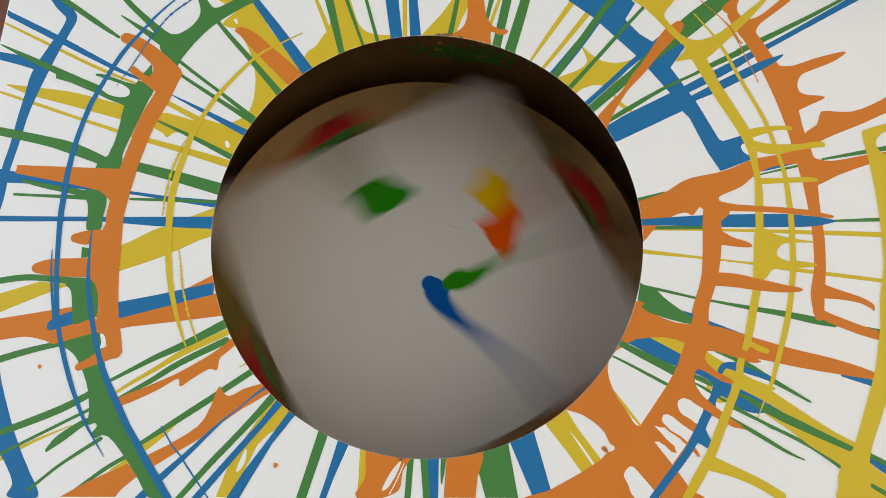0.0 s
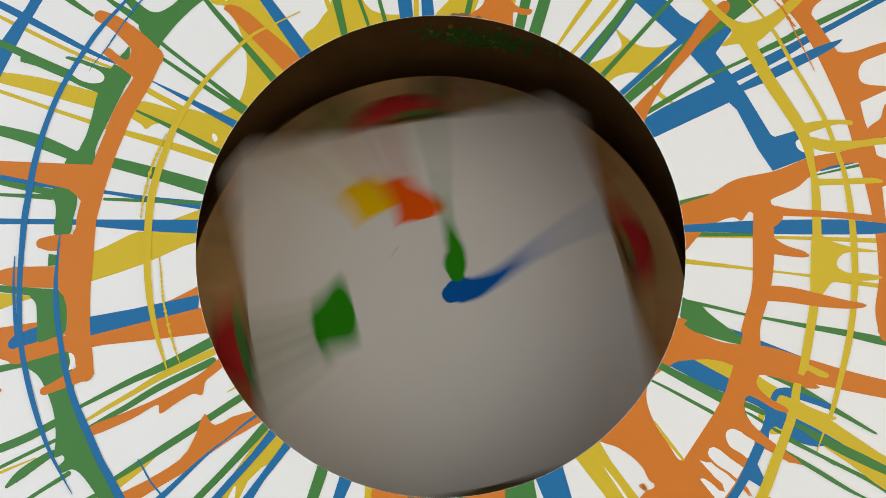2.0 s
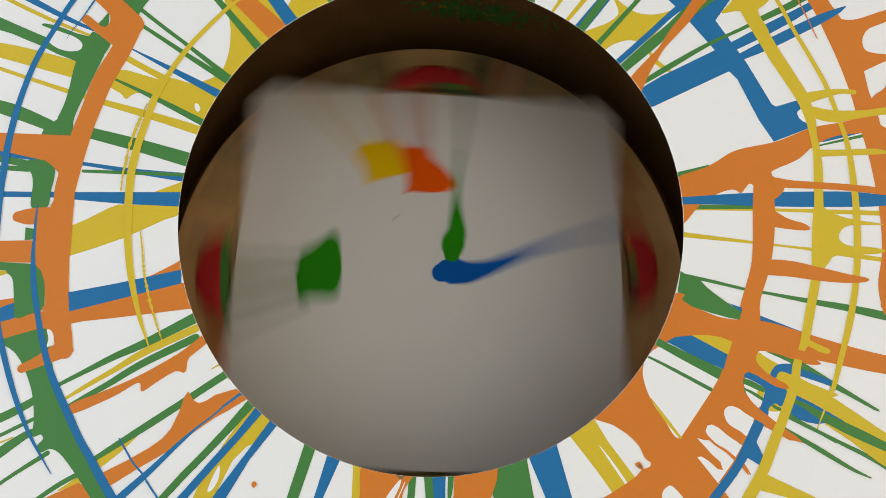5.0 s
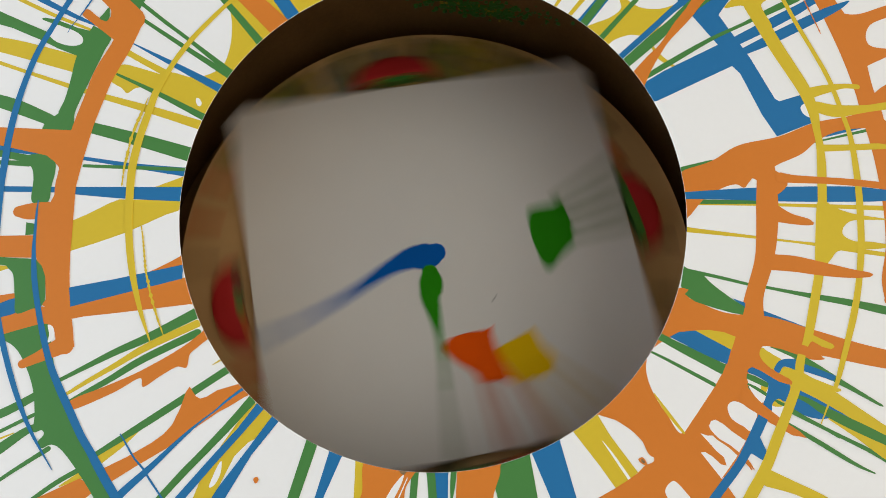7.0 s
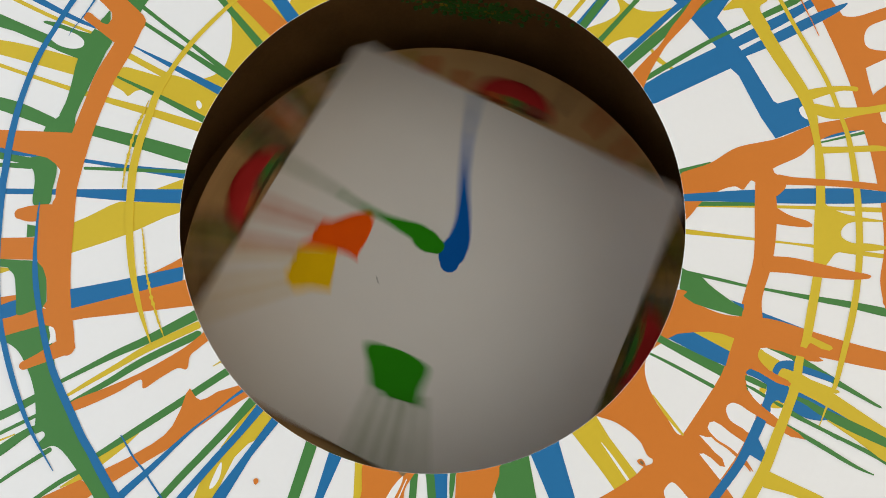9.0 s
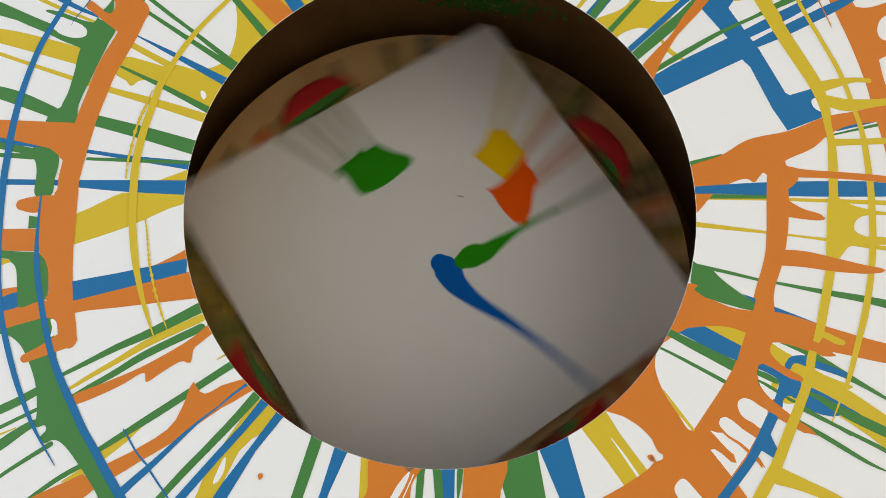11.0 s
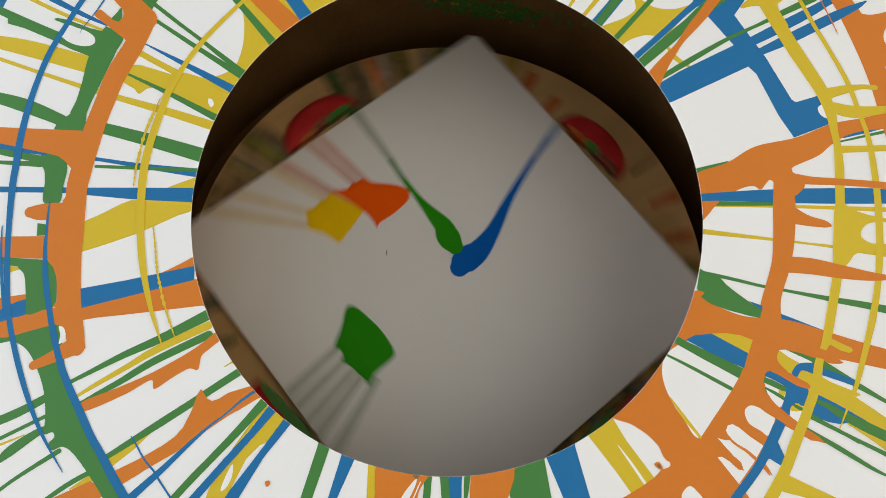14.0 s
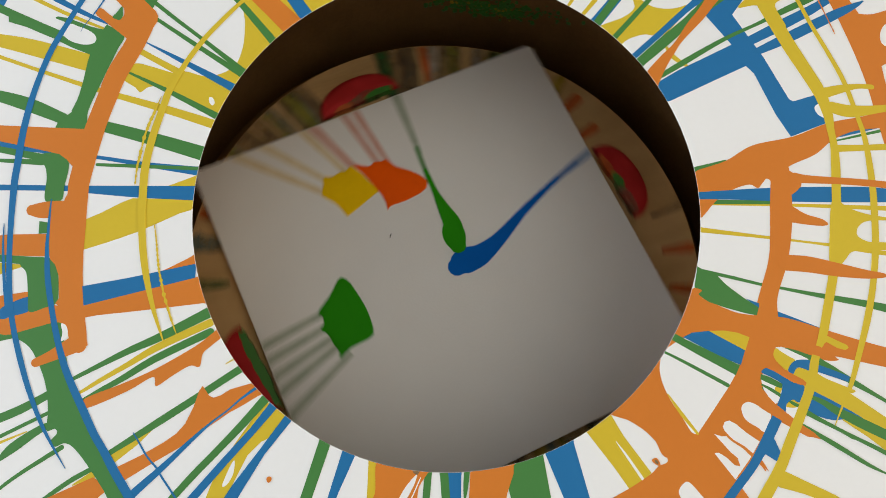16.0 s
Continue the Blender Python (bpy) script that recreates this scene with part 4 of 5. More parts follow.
bar("orange", (126.8, -54.0), (130.2, -54.0), (128.0, -68.1), (122.6, -77.3), (115.0, -85.3), (108.7, -92.1), (102.5, -94.1), (110.4, -83.5), (116.3, -75.5), (120.8, -68.6), (124.4, -61.1))
bar("yellow", (107.6, -52.6), (109.8, -51.9), (116.0, -51.7), (121.9, -52.6), (126.8, -54.5), (124.5, -60.4), (118.0, -57.3))
streak("yellow", (91.1, -77.8, 0.25), (96.7, -86.1, 0.75), (102.7, -93.8, 0.50))
bar("blue", (97.1, -55.4), (102.8, -52.6), (109.8, -51.9), (124.5, -59.9), (122.4, -66.0), (112.9, -62.0), (103.7, -57.1), (99.1, -54.7))
bar("green", (92.1, -51.2), (99.1, -55.0), (113.0, -61.8), (122.0, -66.0), (120.0, -70.2), (112.7, -66.2), (104.6, -61.8), (91.9, -54.5))
streak("green", (89.3, -60.1, 0.47), (95.1, -62.9, 0.59), (103.1, -67.1, 0.71), (116.4, -74.3, 0.81))
splash("orange", (134.9, 117.7), (131.8, 115.9), (126.2, 111.5), (114.6, 94.4), (108.3, 86.4), (102.1, 77.2), (95.5, 70.5), (88.6, 62.8), (85.3, 58.2), (93.2, 54.7), (93.8, 56.9), (97.6, 65.1), (102.1, 72.5), (106.1, 78.3), (116.1, 89.0), (122.7, 97.3), (132.1, 107.3), (137.0, 112.8), (137.5, 116.5))
bar("orange", (-103.6, 111.7), (-102.6, 113.7), (-100.0, 114.0), (-95.7, 112.6), (-91.1, 109.5), (-82.6, 101.7), (-75.0, 95.2), (-65.8, 86.7), (-62.0, 83.1), (-69.0, 75.8), (-73.0, 79.9), (-80.9, 88.2), (-88.6, 96.0), (-95.5, 103.2), (-100.5, 109.1))
splash("orange", (21.0, 147.5), (32.1, 147.5), (30.4, 133.0), (31.2, 122.7), (33.9, 115.9), (37.9, 113.2), (42.6, 112.5), (41.9, 110.1), (37.9, 109.8), (33.8, 110.8), (33.1, 101.1), (26.9, 103.8), (17.6, 105.8), (6.7, 107.1), (14.5, 110.8), (19.8, 115.9), (21.5, 126.1))
splash("orange", (-148.3, -80.3), (-134.2, -74.5), (-120.3, -68.2), (-104.2, -58.7), (-93.6, -50.3), (-91.7, -53.1), (-97.7, -58.5), (-101.2, -61.8), (-102.3, -67.2), (-106.3, -66.9), (-113.3, -71.0), (-119.5, -75.1), (-121.2, -71.5), (-131.4, -77.3), (-147.4, -84.1))
streak("yellow", (-91.6, -66.1, 0.15), (-82.3, -60.5, 0.76))
bar("orange", (-136.0, -110.0), (-132.9, -107.1), (-124.1, -102.8), (-114.9, -97.5), (-109.9, -93.9), (-106.7, -90.1), (-103.7, -83.4), (-101.8, -77.0), (-100.5, -75.0), (-99.3, -76.6), (-97.7, -78.9), (-95.8, -79.8), (-93.1, -78.9), (-89.1, -76.4), (-78.3, -73.2), (-75.6, -77.8), (-84.1, -83.0), (-88.6, -85.4), (-97.4, -91.5), (-108.4, -99.5), (-119.3, -105.9), (-129.1, -112.0), (-132.3, -114.4))
bar("orange", (-142.3, -111.1), (-135.1, -115.1), (-144.1, -122.7), (-146.5, -126.0), (-172.5, -125.9), (-159.5, -118.9))
splash("orange", (-27.5, -103.5), (-11.3, -106.3), (-6.9, -107.4), (-11.3, -114.8), (-13.9, -124.0), (-27.6, -127.9), (-33.6, -125.2), (-29.1, -117.4))
splash("white", (-21.1, -123.2), (-17.3, -115.6), (-12.4, -110.0), (-13.5, -114.3), (-17.8, -121.6))
streak("white", (-10.7, -111.1, 0.20), (-14.5, -119.5, 0.24), (-17.7, -125.3, 0.24))
bar("orange", (9.5, -106.9), (27.0, -103.7), (26.9, -109.6), (24.1, -117.6), (23.1, -126.8), (8.1, -126.7), (8.9, -117.5))
# blue rays over them
streak("blue", (-76.2, -74.1, 0.70), (-84.3, -80.0, 0.47), (-89.8, -84.8, 0.34), (-96.4, -89.9, 0.46), (-104.0, -96.8, 0.80), (-114.7, -107.2, 1.23), (-124.2, -115.9, 1.54), (-135.7, -127.3, 1.87))
streak("yellow", (-70.6, -80.0, 0.75), (-79.1, -90.9, 0.99), (-87.8, -101.1, 0.25))
bar("blue", (-72.6, -81.6), (-69.5, -83.7), (-78.9, -94.7), (-88.6, -105.7), (-107.6, -128.2), (-112.1, -128.2), (-89.5, -102.2), (-80.2, -91.8))
bar("blue", (-66.1, -86.6), (-63.3, -88.6), (-74.0, -102.2), (-82.8, -117.1), (-89.2, -128.3), (-95.3, -128.3), (-86.6, -114.5), (-76.3, -100.7))
streak("blue", (-127.5, -93.7, 0.22), (-125.8, -96.1, 0.30), (-121.4, -102.8, 0.38), (-116.9, -107.8, 0.38), (-113.9, -112.2, 0.38), (-102.0, -127.8, 0.33))
# green ring on the left
splash("green", (-137.5, 146.2), (-129.9, 137.9), (-124.4, 130.0), (-122.6, 122.1), (-125.9, 115.4), (-132.7, 110.3), (-137.4, 110.0), (-141.8, 112.0), (-142.3, 106.3), (-142.6, 101.3), (-137.2, 94.6), (-133.5, 90.7), (-130.8, 95.6), (-123.2, 106.3), (-112.4, 117.0), (-95.0, 128.2), (-73.6, 139.4), (-66.1, 147.3), (-91.2, 146.7), (-94.0, 140.7), (-101.4, 132.5), (-108.9, 127.6), (-114.1, 125.2), (-117.3, 126.9), (-122.9, 135.8), (-126.7, 146.2))
splash("green", (-150.6, 82.2), (-143.8, 81.5), (-146.3, 73.4), (-151.8, 58.9), (-157.4, 43.1), (-158.1, 34.4), (-170.0, 34.4), (-170.3, 37.5), (-172.6, 39.1), (-164.5, 42.5), (-161.1, 55.1), (-159.4, 66.6), (-157.2, 73.4), (-154.0, 78.9))
bar("green", (-175.8, 86.9), (-174.4, 87.2), (-170.0, 86.4), (-164.8, 84.5), (-159.5, 82.4), (-154.1, 81.1), (-152.6, 83.5), (-148.1, 81.1), (-144.3, 77.3), (-145.1, 75.2), (-147.7, 70.6), (-150.5, 64.4), (-153.2, 57.8), (-155.2, 52.0), (-156.2, 47.3), (-158.7, 41.3), (-164.7, 42.8), (-162.7, 47.8), (-161.8, 51.2), (-160.5, 56.4), (-159.5, 61.7), (-158.9, 66.3), (-158.9, 69.2), (-167.5, 72.6), (-175.4, 76.6), (-181.9, 79.3), (-188.5, 82.2), (-196.2, 84.4), (-196.8, 89.8), (-188.9, 86.0), (-181.0, 82.6), (-173.1, 78.8), (-169.0, 83.7), (-172.4, 85.0), (-175.3, 86.1))
splash("white", (-172.1, 79.1), (-170.3, 81.8), (-168.7, 83.7), (-165.4, 82.6), (-161.7, 81.3), (-158.5, 79.4), (-156.8, 77.3), (-157.1, 75.1), (-159.3, 74.0), (-163.1, 74.0), (-167.5, 75.3), (-170.4, 77.2))
splash("green", (-176.1, 23.3), (-166.7, 23.9), (-164.1, 20.8), (-163.6, 16.0), (-164.6, 9.5), (-165.5, 2.7), (-172.2, 2.7), (-172.5, 12.5), (-173.8, 17.8), (-177.0, 20.2))
bar("green", (-173.8, -6.3), (-170.0, -6.9), (-170.1, -11.5), (-173.6, -11.8))
streak("green", (-217.0, -24.0, 1.57), (-200.5, -21.7, 1.57), (-186.0, -22.6, 1.57), (-171.3, -24.1, 2.10))
splash("green", (-182.6, -55.1), (-174.4, -51.7), (-166.1, -48.9), (-160.4, -48.9), (-158.6, -56.9), (-156.1, -68.1), (-153.5, -75.9), (-149.3, -85.2), (-143.1, -95.5), (-135.2, -106.8), (-128.9, -116.9), (-123.9, -126.1), (-131.0, -126.1), (-137.8, -115.9), (-145.0, -106.3), (-150.8, -99.8), (-154.8, -97.9), (-158.6, -99.3), (-160.5, -97.1), (-158.2, -94.1), (-159.2, -92.2), (-162.5, -92.8), (-162.6, -86.0), (-164.0, -76.9), (-167.1, -68.6), (-172.1, -60.2), (-177.6, -56.3))
streak("green", (-212.3, -63.2, 1.78), (-193.7, -57.6, 1.53), (-177.6, -54.0, 1.28))
# orange ring on the left
splash("orange", (-215.8, -43.1), (-212.5, -42.5), (-195.6, -39.7), (-181.5, -37.4), (-173.0, -36.9), (-163.9, -42.1), (-156.7, -42.1), (-155.9, -51.8), (-161.8, -49.2), (-171.6, -51.5), (-182.6, -54.5), (-187.9, -52.8), (-197.2, -51.1), (-211.2, -53.0), (-214.5, -53.9))
splash("blue", (-186.8, -47.2), (-186.8, -44.6), (-183.9, -42.0), (-174.5, -38.6), (-174.0, -44.3), (-181.7, -46.9), (-184.7, -48.0))
splash("green", (-179.6, -22.1), (-167.2, -22.4), (-164.2, -26.8), (-162.9, -37.5), (-163.7, -41.5), (-168.1, -43.2), (-174.2, -44.9), (-175.4, -38.3), (-177.0, -28.8), (-179.9, -25.3))
streak("orange", (-135.1, 86.4, 4.47), (-139.5, 74.4, 4.43), (-146.2, 60.5, 4.52), (-149.5, 49.9, 4.30), (-152.6, 39.5, 4.30), (-155.7, 26.6, 4.51), (-158.0, 13.9, 4.47), (-158.6, 7.6, 4.42), (-158.2, -8.0, 4.13), (-157.8, -25.3, 3.97), (-155.9, -42.7, 4.00), (-153.5, -54.0, 3.73), (-152.6, -58.6, 3.23))
bar("orange", (-162.6, 6.4), (-155.3, 6.4), (-154.1, -18.3), (-153.5, -30.3), (-152.0, -42.7), (-150.0, -54.0), (-148.9, -58.6), (-152.8, -61.4), (-156.3, -56.8), (-156.8, -51.6), (-160.0, -49.3), (-160.6, -43.6), (-163.8, -41.3), (-162.4, -39.1), (-163.5, -29.6), (-165.4, -25.0), (-167.8, -22.6), (-168.8, -12.2), (-165.0, -6.0), (-164.0, 3.4))
streak("orange", (-161.3, 107.6, 2.90), (-153.9, 104.0, 3.47), (-144.0, 96.0, 4.31), (-135.1, 86.7, 5.14))
streak("orange", (-156.1, 89.4, 2.00), (-150.9, 85.4, 2.00), (-142.9, 80.9, 3.41), (-138.1, 78.3, 4.26))
splash("orange", (-149.3, 96.6), (-145.9, 92.3), (-145.3, 88.1), (-146.6, 85.4), (-140.6, 79.6), (-134.3, 84.1), (-138.8, 95.3))
splash("green", (-150.3, 87.1), (-148.5, 89.6), (-146.5, 92.3), (-146.0, 89.6), (-146.0, 87.1), (-147.0, 85.7), (-148.5, 86.0))
bar("orange", (-211.1, 36.7), (-158.7, 34.7), (-152.9, 29.1), (-158.5, 13.9), (-164.6, 20.8), (-168.1, 23.3), (-187.8, 27.6), (-211.5, 32.3))
streak("orange", (-177.4, -1.6, 2.37), (-173.3, -1.6, 3.42), (-166.1, -1.1, 3.69), (-160.1, -2.2, 4.21))
bar("orange", (-169.3, -4.0), (-162.1, -2.8), (-161.3, -13.0), (-170.1, -12.4), (-170.0, -9.2))
streak("orange", (-195.2, -16.9, 2.60), (-188.8, -16.6, 4.16), (-177.8, -16.7, 4.68), (-160.4, -16.7, 4.94))
streak("orange", (-169.6, -65.8, 1.77), (-163.4, -63.0, 2.28), (-154.4, -58.3, 3.57))
splash("white", (-160.6, -49.8), (-158.6, -50.4), (-157.5, -53.2), (-158.1, -55.8), (-160.0, -56.9), (-159.7, -53.5))
bar("orange", (-152.5, -42.0), (-106.8, -30.3), (-101.2, -28.8), (-98.1, -40.5), (-121.5, -43.4), (-133.2, -44.8), (-146.0, -46.2), (-151.1, -47.2))
bar("orange", (-125.6, -29.6), (-118.0, -26.4), (-111.1, -22.8), (-106.9, -20.4), (-106.4, -25.0))
bar("blue", (-153.2, -34.1), (-134.3, -30.5), (-106.2, -24.3), (-106.3, -30.3), (-152.0, -42.2))
# lower right splash
bar("orange", (109.0, -87.6), (130.3, -78.5), (136.0, -87.6), (129.2, -100.0), (121.6, -108.9), (117.2, -111.8), (107.1, -100.0))
bar("white", (113.2, -91.0), (114.1, -89.0), (116.0, -88.5), (118.7, -89.9), (122.7, -93.3), (128.0, -96.9), (123.3, -104.0), (117.0, -111.8), (109.1, -101.5), (110.9, -101.3), (113.8, -103.1), (117.1, -106.2), (119.4, -106.7), (118.5, -103.4), (115.6, -100.9), (109.5, -93.9), (112.3, -94.8), (114.6, -94.8))
streak("orange", (113.3, -92.8, 0.58), (116.6, -96.2, 0.46), (121.1, -99.1, 0.57), (123.7, -101.4, 0.68), (126.6, -104.0, 0.68), (128.7, -106.7, 0.45), (129.7, -108.5, 0.18))
splash("white", (121.4, -84.7), (121.8, -82.4), (123.5, -81.2), (125.4, -81.2), (128.6, -82.6), (133.5, -85.6), (130.6, -92.8), (127.5, -91.2), (123.0, -88.3))
streak("blue", (134.7, -89.2, 2.07), (130.6, -96.7, 2.05), (124.8, -106.0, 1.82), (116.0, -116.6, 1.80), (107.0, -127.3, 1.78))
bar("blue", (132.4, -90.3), (137.9, -88.4), (134.0, -95.5), (136.7, -102.0), (135.0, -105.0), (130.2, -102.0), (126.8, -102.5))
streak("green", (131.2, -75.5, 0.76), (146.1, -84.4, 0.75), (165.1, -94.0, 0.75), (183.8, -103.6, 0.99), (198.9, -113.8, 1.47))
streak("green", (146.2, -90.4, 0.75), (159.1, -98.1, 0.99), (172.4, -106.2, 0.74), (180.4, -110.0, 0.25))
bar("yellow", (154.2, -72.5), (166.6, -77.0), (185.2, -90.0), (195.7, -96.8), (205.8, -102.3), (204.8, -110.9), (198.2, -113.0), (194.3, -110.3), (183.8, -103.6), (173.4, -95.4), (163.3, -88.5), (157.2, -80.8))
streak("green", (211.3, -107.7, 1.24), (229.2, -116.6, 0.98))
bar("green", (138.2, -58.5), (141.8, -58.8), (146.5, -59.9), (151.1, -61.6), (155.8, -63.0), (160.3, -65.8), (168.1, -70.9), (177.1, -76.7), (186.2, -82.5), (186.6, -83.4), (184.7, -82.9), (173.5, -76.7), (166.7, -73.2), (159.9, -70.0), (152.9, -68.1), (148.5, -64.6), (142.8, -61.1))
splash("white", (138.2, -58.5), (140.8, -58.8), (145.9, -61.1), (150.9, -63.7), (147.3, -64.6), (143.8, -63.4), (139.3, -60.6), (137.5, -59.2))
bar("blue", (152.0, -65.3), (155.0, -65.8), (161.3, -68.1), (167.7, -70.7), (166.8, -72.8), (161.0, -70.9), (155.2, -69.0), (151.7, -68.1))
bar("white", (153.8, -69.3), (161.0, -71.1), (166.8, -73.0), (165.6, -75.1), (159.6, -72.8))
splash("yellow", (137.7, -59.0), (136.4, -61.1), (136.7, -63.2), (138.2, -65.3), (140.6, -67.6), (142.4, -68.8), (143.6, -66.2), (145.4, -64.1), (142.7, -62.3), (139.7, -60.4))
bar("yellow", (142.3, -70.0), (144.4, -68.1), (146.4, -66.9), (150.6, -67.9), (152.9, -68.8), (154.7, -69.7), (157.9, -71.6), (163.1, -73.7), (166.6, -75.1), (169.3, -76.2), (169.5, -76.9), (167.8, -77.4), (165.9, -76.9), (166.2, -78.5), (171.8, -82.4), (179.4, -88.2), (187.7, -94.3), (185.5, -97.9), (174.3, -92.2), (165.4, -87.7), (156.6, -80.8), (152.0, -78.7), (147.4, -77.8), (146.4, -75.1), (147.7, -73.7))
bar("blue", (151.7, -76.4), (159.0, -80.1), (164.6, -83.3), (170.2, -86.6), (172.8, -88.4), (167.6, -88.8), (163.5, -87.9), (160.1, -88.4), (155.9, -87.7), (151.8, -86.3), (148.7, -84.5), (148.0, -81.5))
streak("green", (150.1, -78.7, 0.70), (155.4, -81.0, 1.16), (160.9, -84.5, 1.63), (169.9, -89.1, 2.07), (178.9, -93.4, 2.08), (187.4, -97.5, 1.83), (203.6, -105.1, 1.38))
bar("white", (130.3, -71.6), (133.5, -73.2), (139.0, -75.5), (137.7, -80.1), (135.7, -81.9), (133.1, -79.0), (131.2, -76.0))
bar("yellow", (136.0, -74.8), (139.0, -75.5), (137.9, -77.6), (136.7, -78.3), (135.6, -77.3))
streak("green", (130.4, -73.9, 0.35), (133.8, -75.7, 0.65), (137.9, -78.3, 0.70))
bar("white", (139.7, -85.4), (140.1, -82.4), (144.6, -82.9), (147.4, -83.6), (148.2, -84.9), (147.0, -87.9), (145.1, -90.6), (142.5, -88.3))
splash("yellow", (140.1, -82.9), (141.2, -81.0), (143.4, -80.1), (145.0, -81.0), (145.6, -82.4), (143.6, -83.3))
streak("green", (141.0, -80.3, 0.35), (143.3, -81.7, 0.70), (146.9, -83.6, 0.58), (153.6, -87.9, 0.69), (160.3, -91.5, 0.69), (167.0, -95.4, 0.69))
splash("blue", (130.8, -69.0), (132.1, -67.4), (134.0, -67.4), (136.7, -68.8), (140.3, -70.9), (144.2, -73.2), (148.1, -74.4), (147.6, -77.4), (146.2, -80.8), (144.7, -81.0), (143.4, -80.1), (141.5, -80.6), (140.1, -82.4), (139.7, -84.7), (137.6, -87.9), (135.2, -91.9), (132.0, -93.3), (133.1, -88.3), (135.6, -83.8), (137.3, -80.1), (138.4, -77.4), (139.1, -74.1), (137.2, -72.3), (133.7, -70.4))
bar("green", (130.5, -69.7), (133.7, -70.7), (137.1, -72.5), (139.2, -73.7), (138.8, -75.5), (136.9, -75.0), (133.5, -73.4), (130.1, -71.8))
bar("orange", (128.7, -75.0), (130.5, -75.3), (132.0, -78.3), (136.4, -82.4), (140.8, -86.0), (145.4, -89.7), (150.8, -93.3), (152.9, -95.4), (147.8, -94.9), (142.7, -92.0), (138.2, -88.8), (133.5, -86.0), (129.9, -83.8), (126.3, -81.0))
bar("orange", (133.6, -65.8), (137.6, -66.9), (141.5, -68.1), (144.5, -70.0), (147.9, -71.8), (149.8, -73.7), (149.3, -74.4), (147.0, -74.1), (143.5, -73.0), (139.7, -70.7), (136.3, -68.6), (133.5, -67.4))
splash("blue", (142.0, -68.3), (142.9, -66.2), (144.7, -64.4), (147.6, -63.7), (151.1, -63.9), (152.0, -65.3), (151.0, -68.1), (148.7, -67.4), (146.4, -66.9), (145.1, -67.9), (144.0, -69.5))
streak("yellow", (154.2, -62.0, 1.65), (153.1, -65.8, 1.88), (152.3, -70.0, 1.86), (150.3, -76.2, 2.00), (147.7, -82.0, 2.07), (145.4, -87.0, 2.07), (141.5, -95.1, 2.19), (135.6, -107.4, 2.25), (129.0, -118.0, 2.45), (123.0, -127.1, 2.00))
streak("yellow", (136.2, -111.7, 3.43), (146.5, -115.5, 2.45), (157.2, -120.3, 2.19), (167.7, -126.6, 2.18))
bar("yellow", (159.7, -53.8), (163.6, -55.7), (167.7, -57.6), (168.3, -58.8), (166.8, -59.7), (163.3, -58.8), (159.2, -56.4), (157.0, -57.4), (156.1, -54.0))
# yellow rings, on top
splash("white", (163.1, 47.2), (165.9, 48.8), (169.1, 46.9), (170.9, 43.1), (167.2, 42.1), (164.0, 44.0))
splash("yellow", (89.4, 148.3), (104.3, 148.3), (108.4, 141.3), (112.8, 139.9), (118.6, 141.3), (126.0, 148.2), (125.0, 142.6), (123.1, 137.1), (125.0, 131.8), (129.7, 131.1), (137.2, 134.1), (131.7, 127.6), (127.6, 121.9), (129.2, 117.4), (136.2, 109.8), (142.3, 106.7), (148.6, 107.3), (158.3, 112.0), (175.1, 125.6), (186.6, 133.9), (174.7, 120.2), (161.7, 107.6), (152.7, 99.2), (149.0, 95.2), (153.2, 85.3), (145.7, 88.6), (140.9, 95.4), (132.1, 94.5), (137.6, 101.7), (131.5, 108.9), (118.3, 124.4), (106.2, 133.7))
streak("yellow", (144.0, 96.3, 3.24), (153.8, 76.5, 3.18), (160.3, 64.6, 3.03), (165.6, 54.4, 2.87), (168.5, 44.6, 2.32), (169.3, 36.7, 1.68), (170.1, 28.9, 1.65), (170.0, 19.9, 2.02), (169.1, 7.1, 2.00), (168.2, -5.4, 2.11), (166.9, -17.4, 2.09), (164.3, -29.1, 1.96), (160.3, -44.5, 1.93), (157.7, -54.0, 1.80), (155.4, -59.0, 1.19))
bar("orange", (151.0, -56.9), (156.2, -58.3), (160.7, -61.1), (162.7, -62.8), (162.1, -63.7), (159.3, -63.5), (154.6, -62.0), (150.7, -61.1))
streak("yellow", (167.2, 53.5, 2.53), (174.7, 55.5, 1.97), (183.1, 57.0, 1.13), (189.5, 56.7, 1.13))
streak("yellow", (170.4, 47.2, 2.52), (179.0, 45.3, 2.79), (192.8, 46.5, 1.68), (201.4, 47.8, 1.68), (205.6, 47.8, 1.40))
streak("yellow", (170.5, 28.1, 1.64), (182.0, 28.4, 1.37), (195.6, 29.0, 1.37), (200.6, 28.7, 0.82))
splash("yellow", (167.4, 5.1), (173.6, 1.5), (182.2, -1.5), (196.7, -4.0), (182.5, -4.3), (177.5, -6.9), (176.6, -10.8), (181.1, -13.5), (188.4, -13.8), (196.2, -15.3), (192.5, -16.8), (180.7, -17.4), (173.6, -18.0), (170.0, -21.8), (163.7, -27.6), (164.5, -11.4))
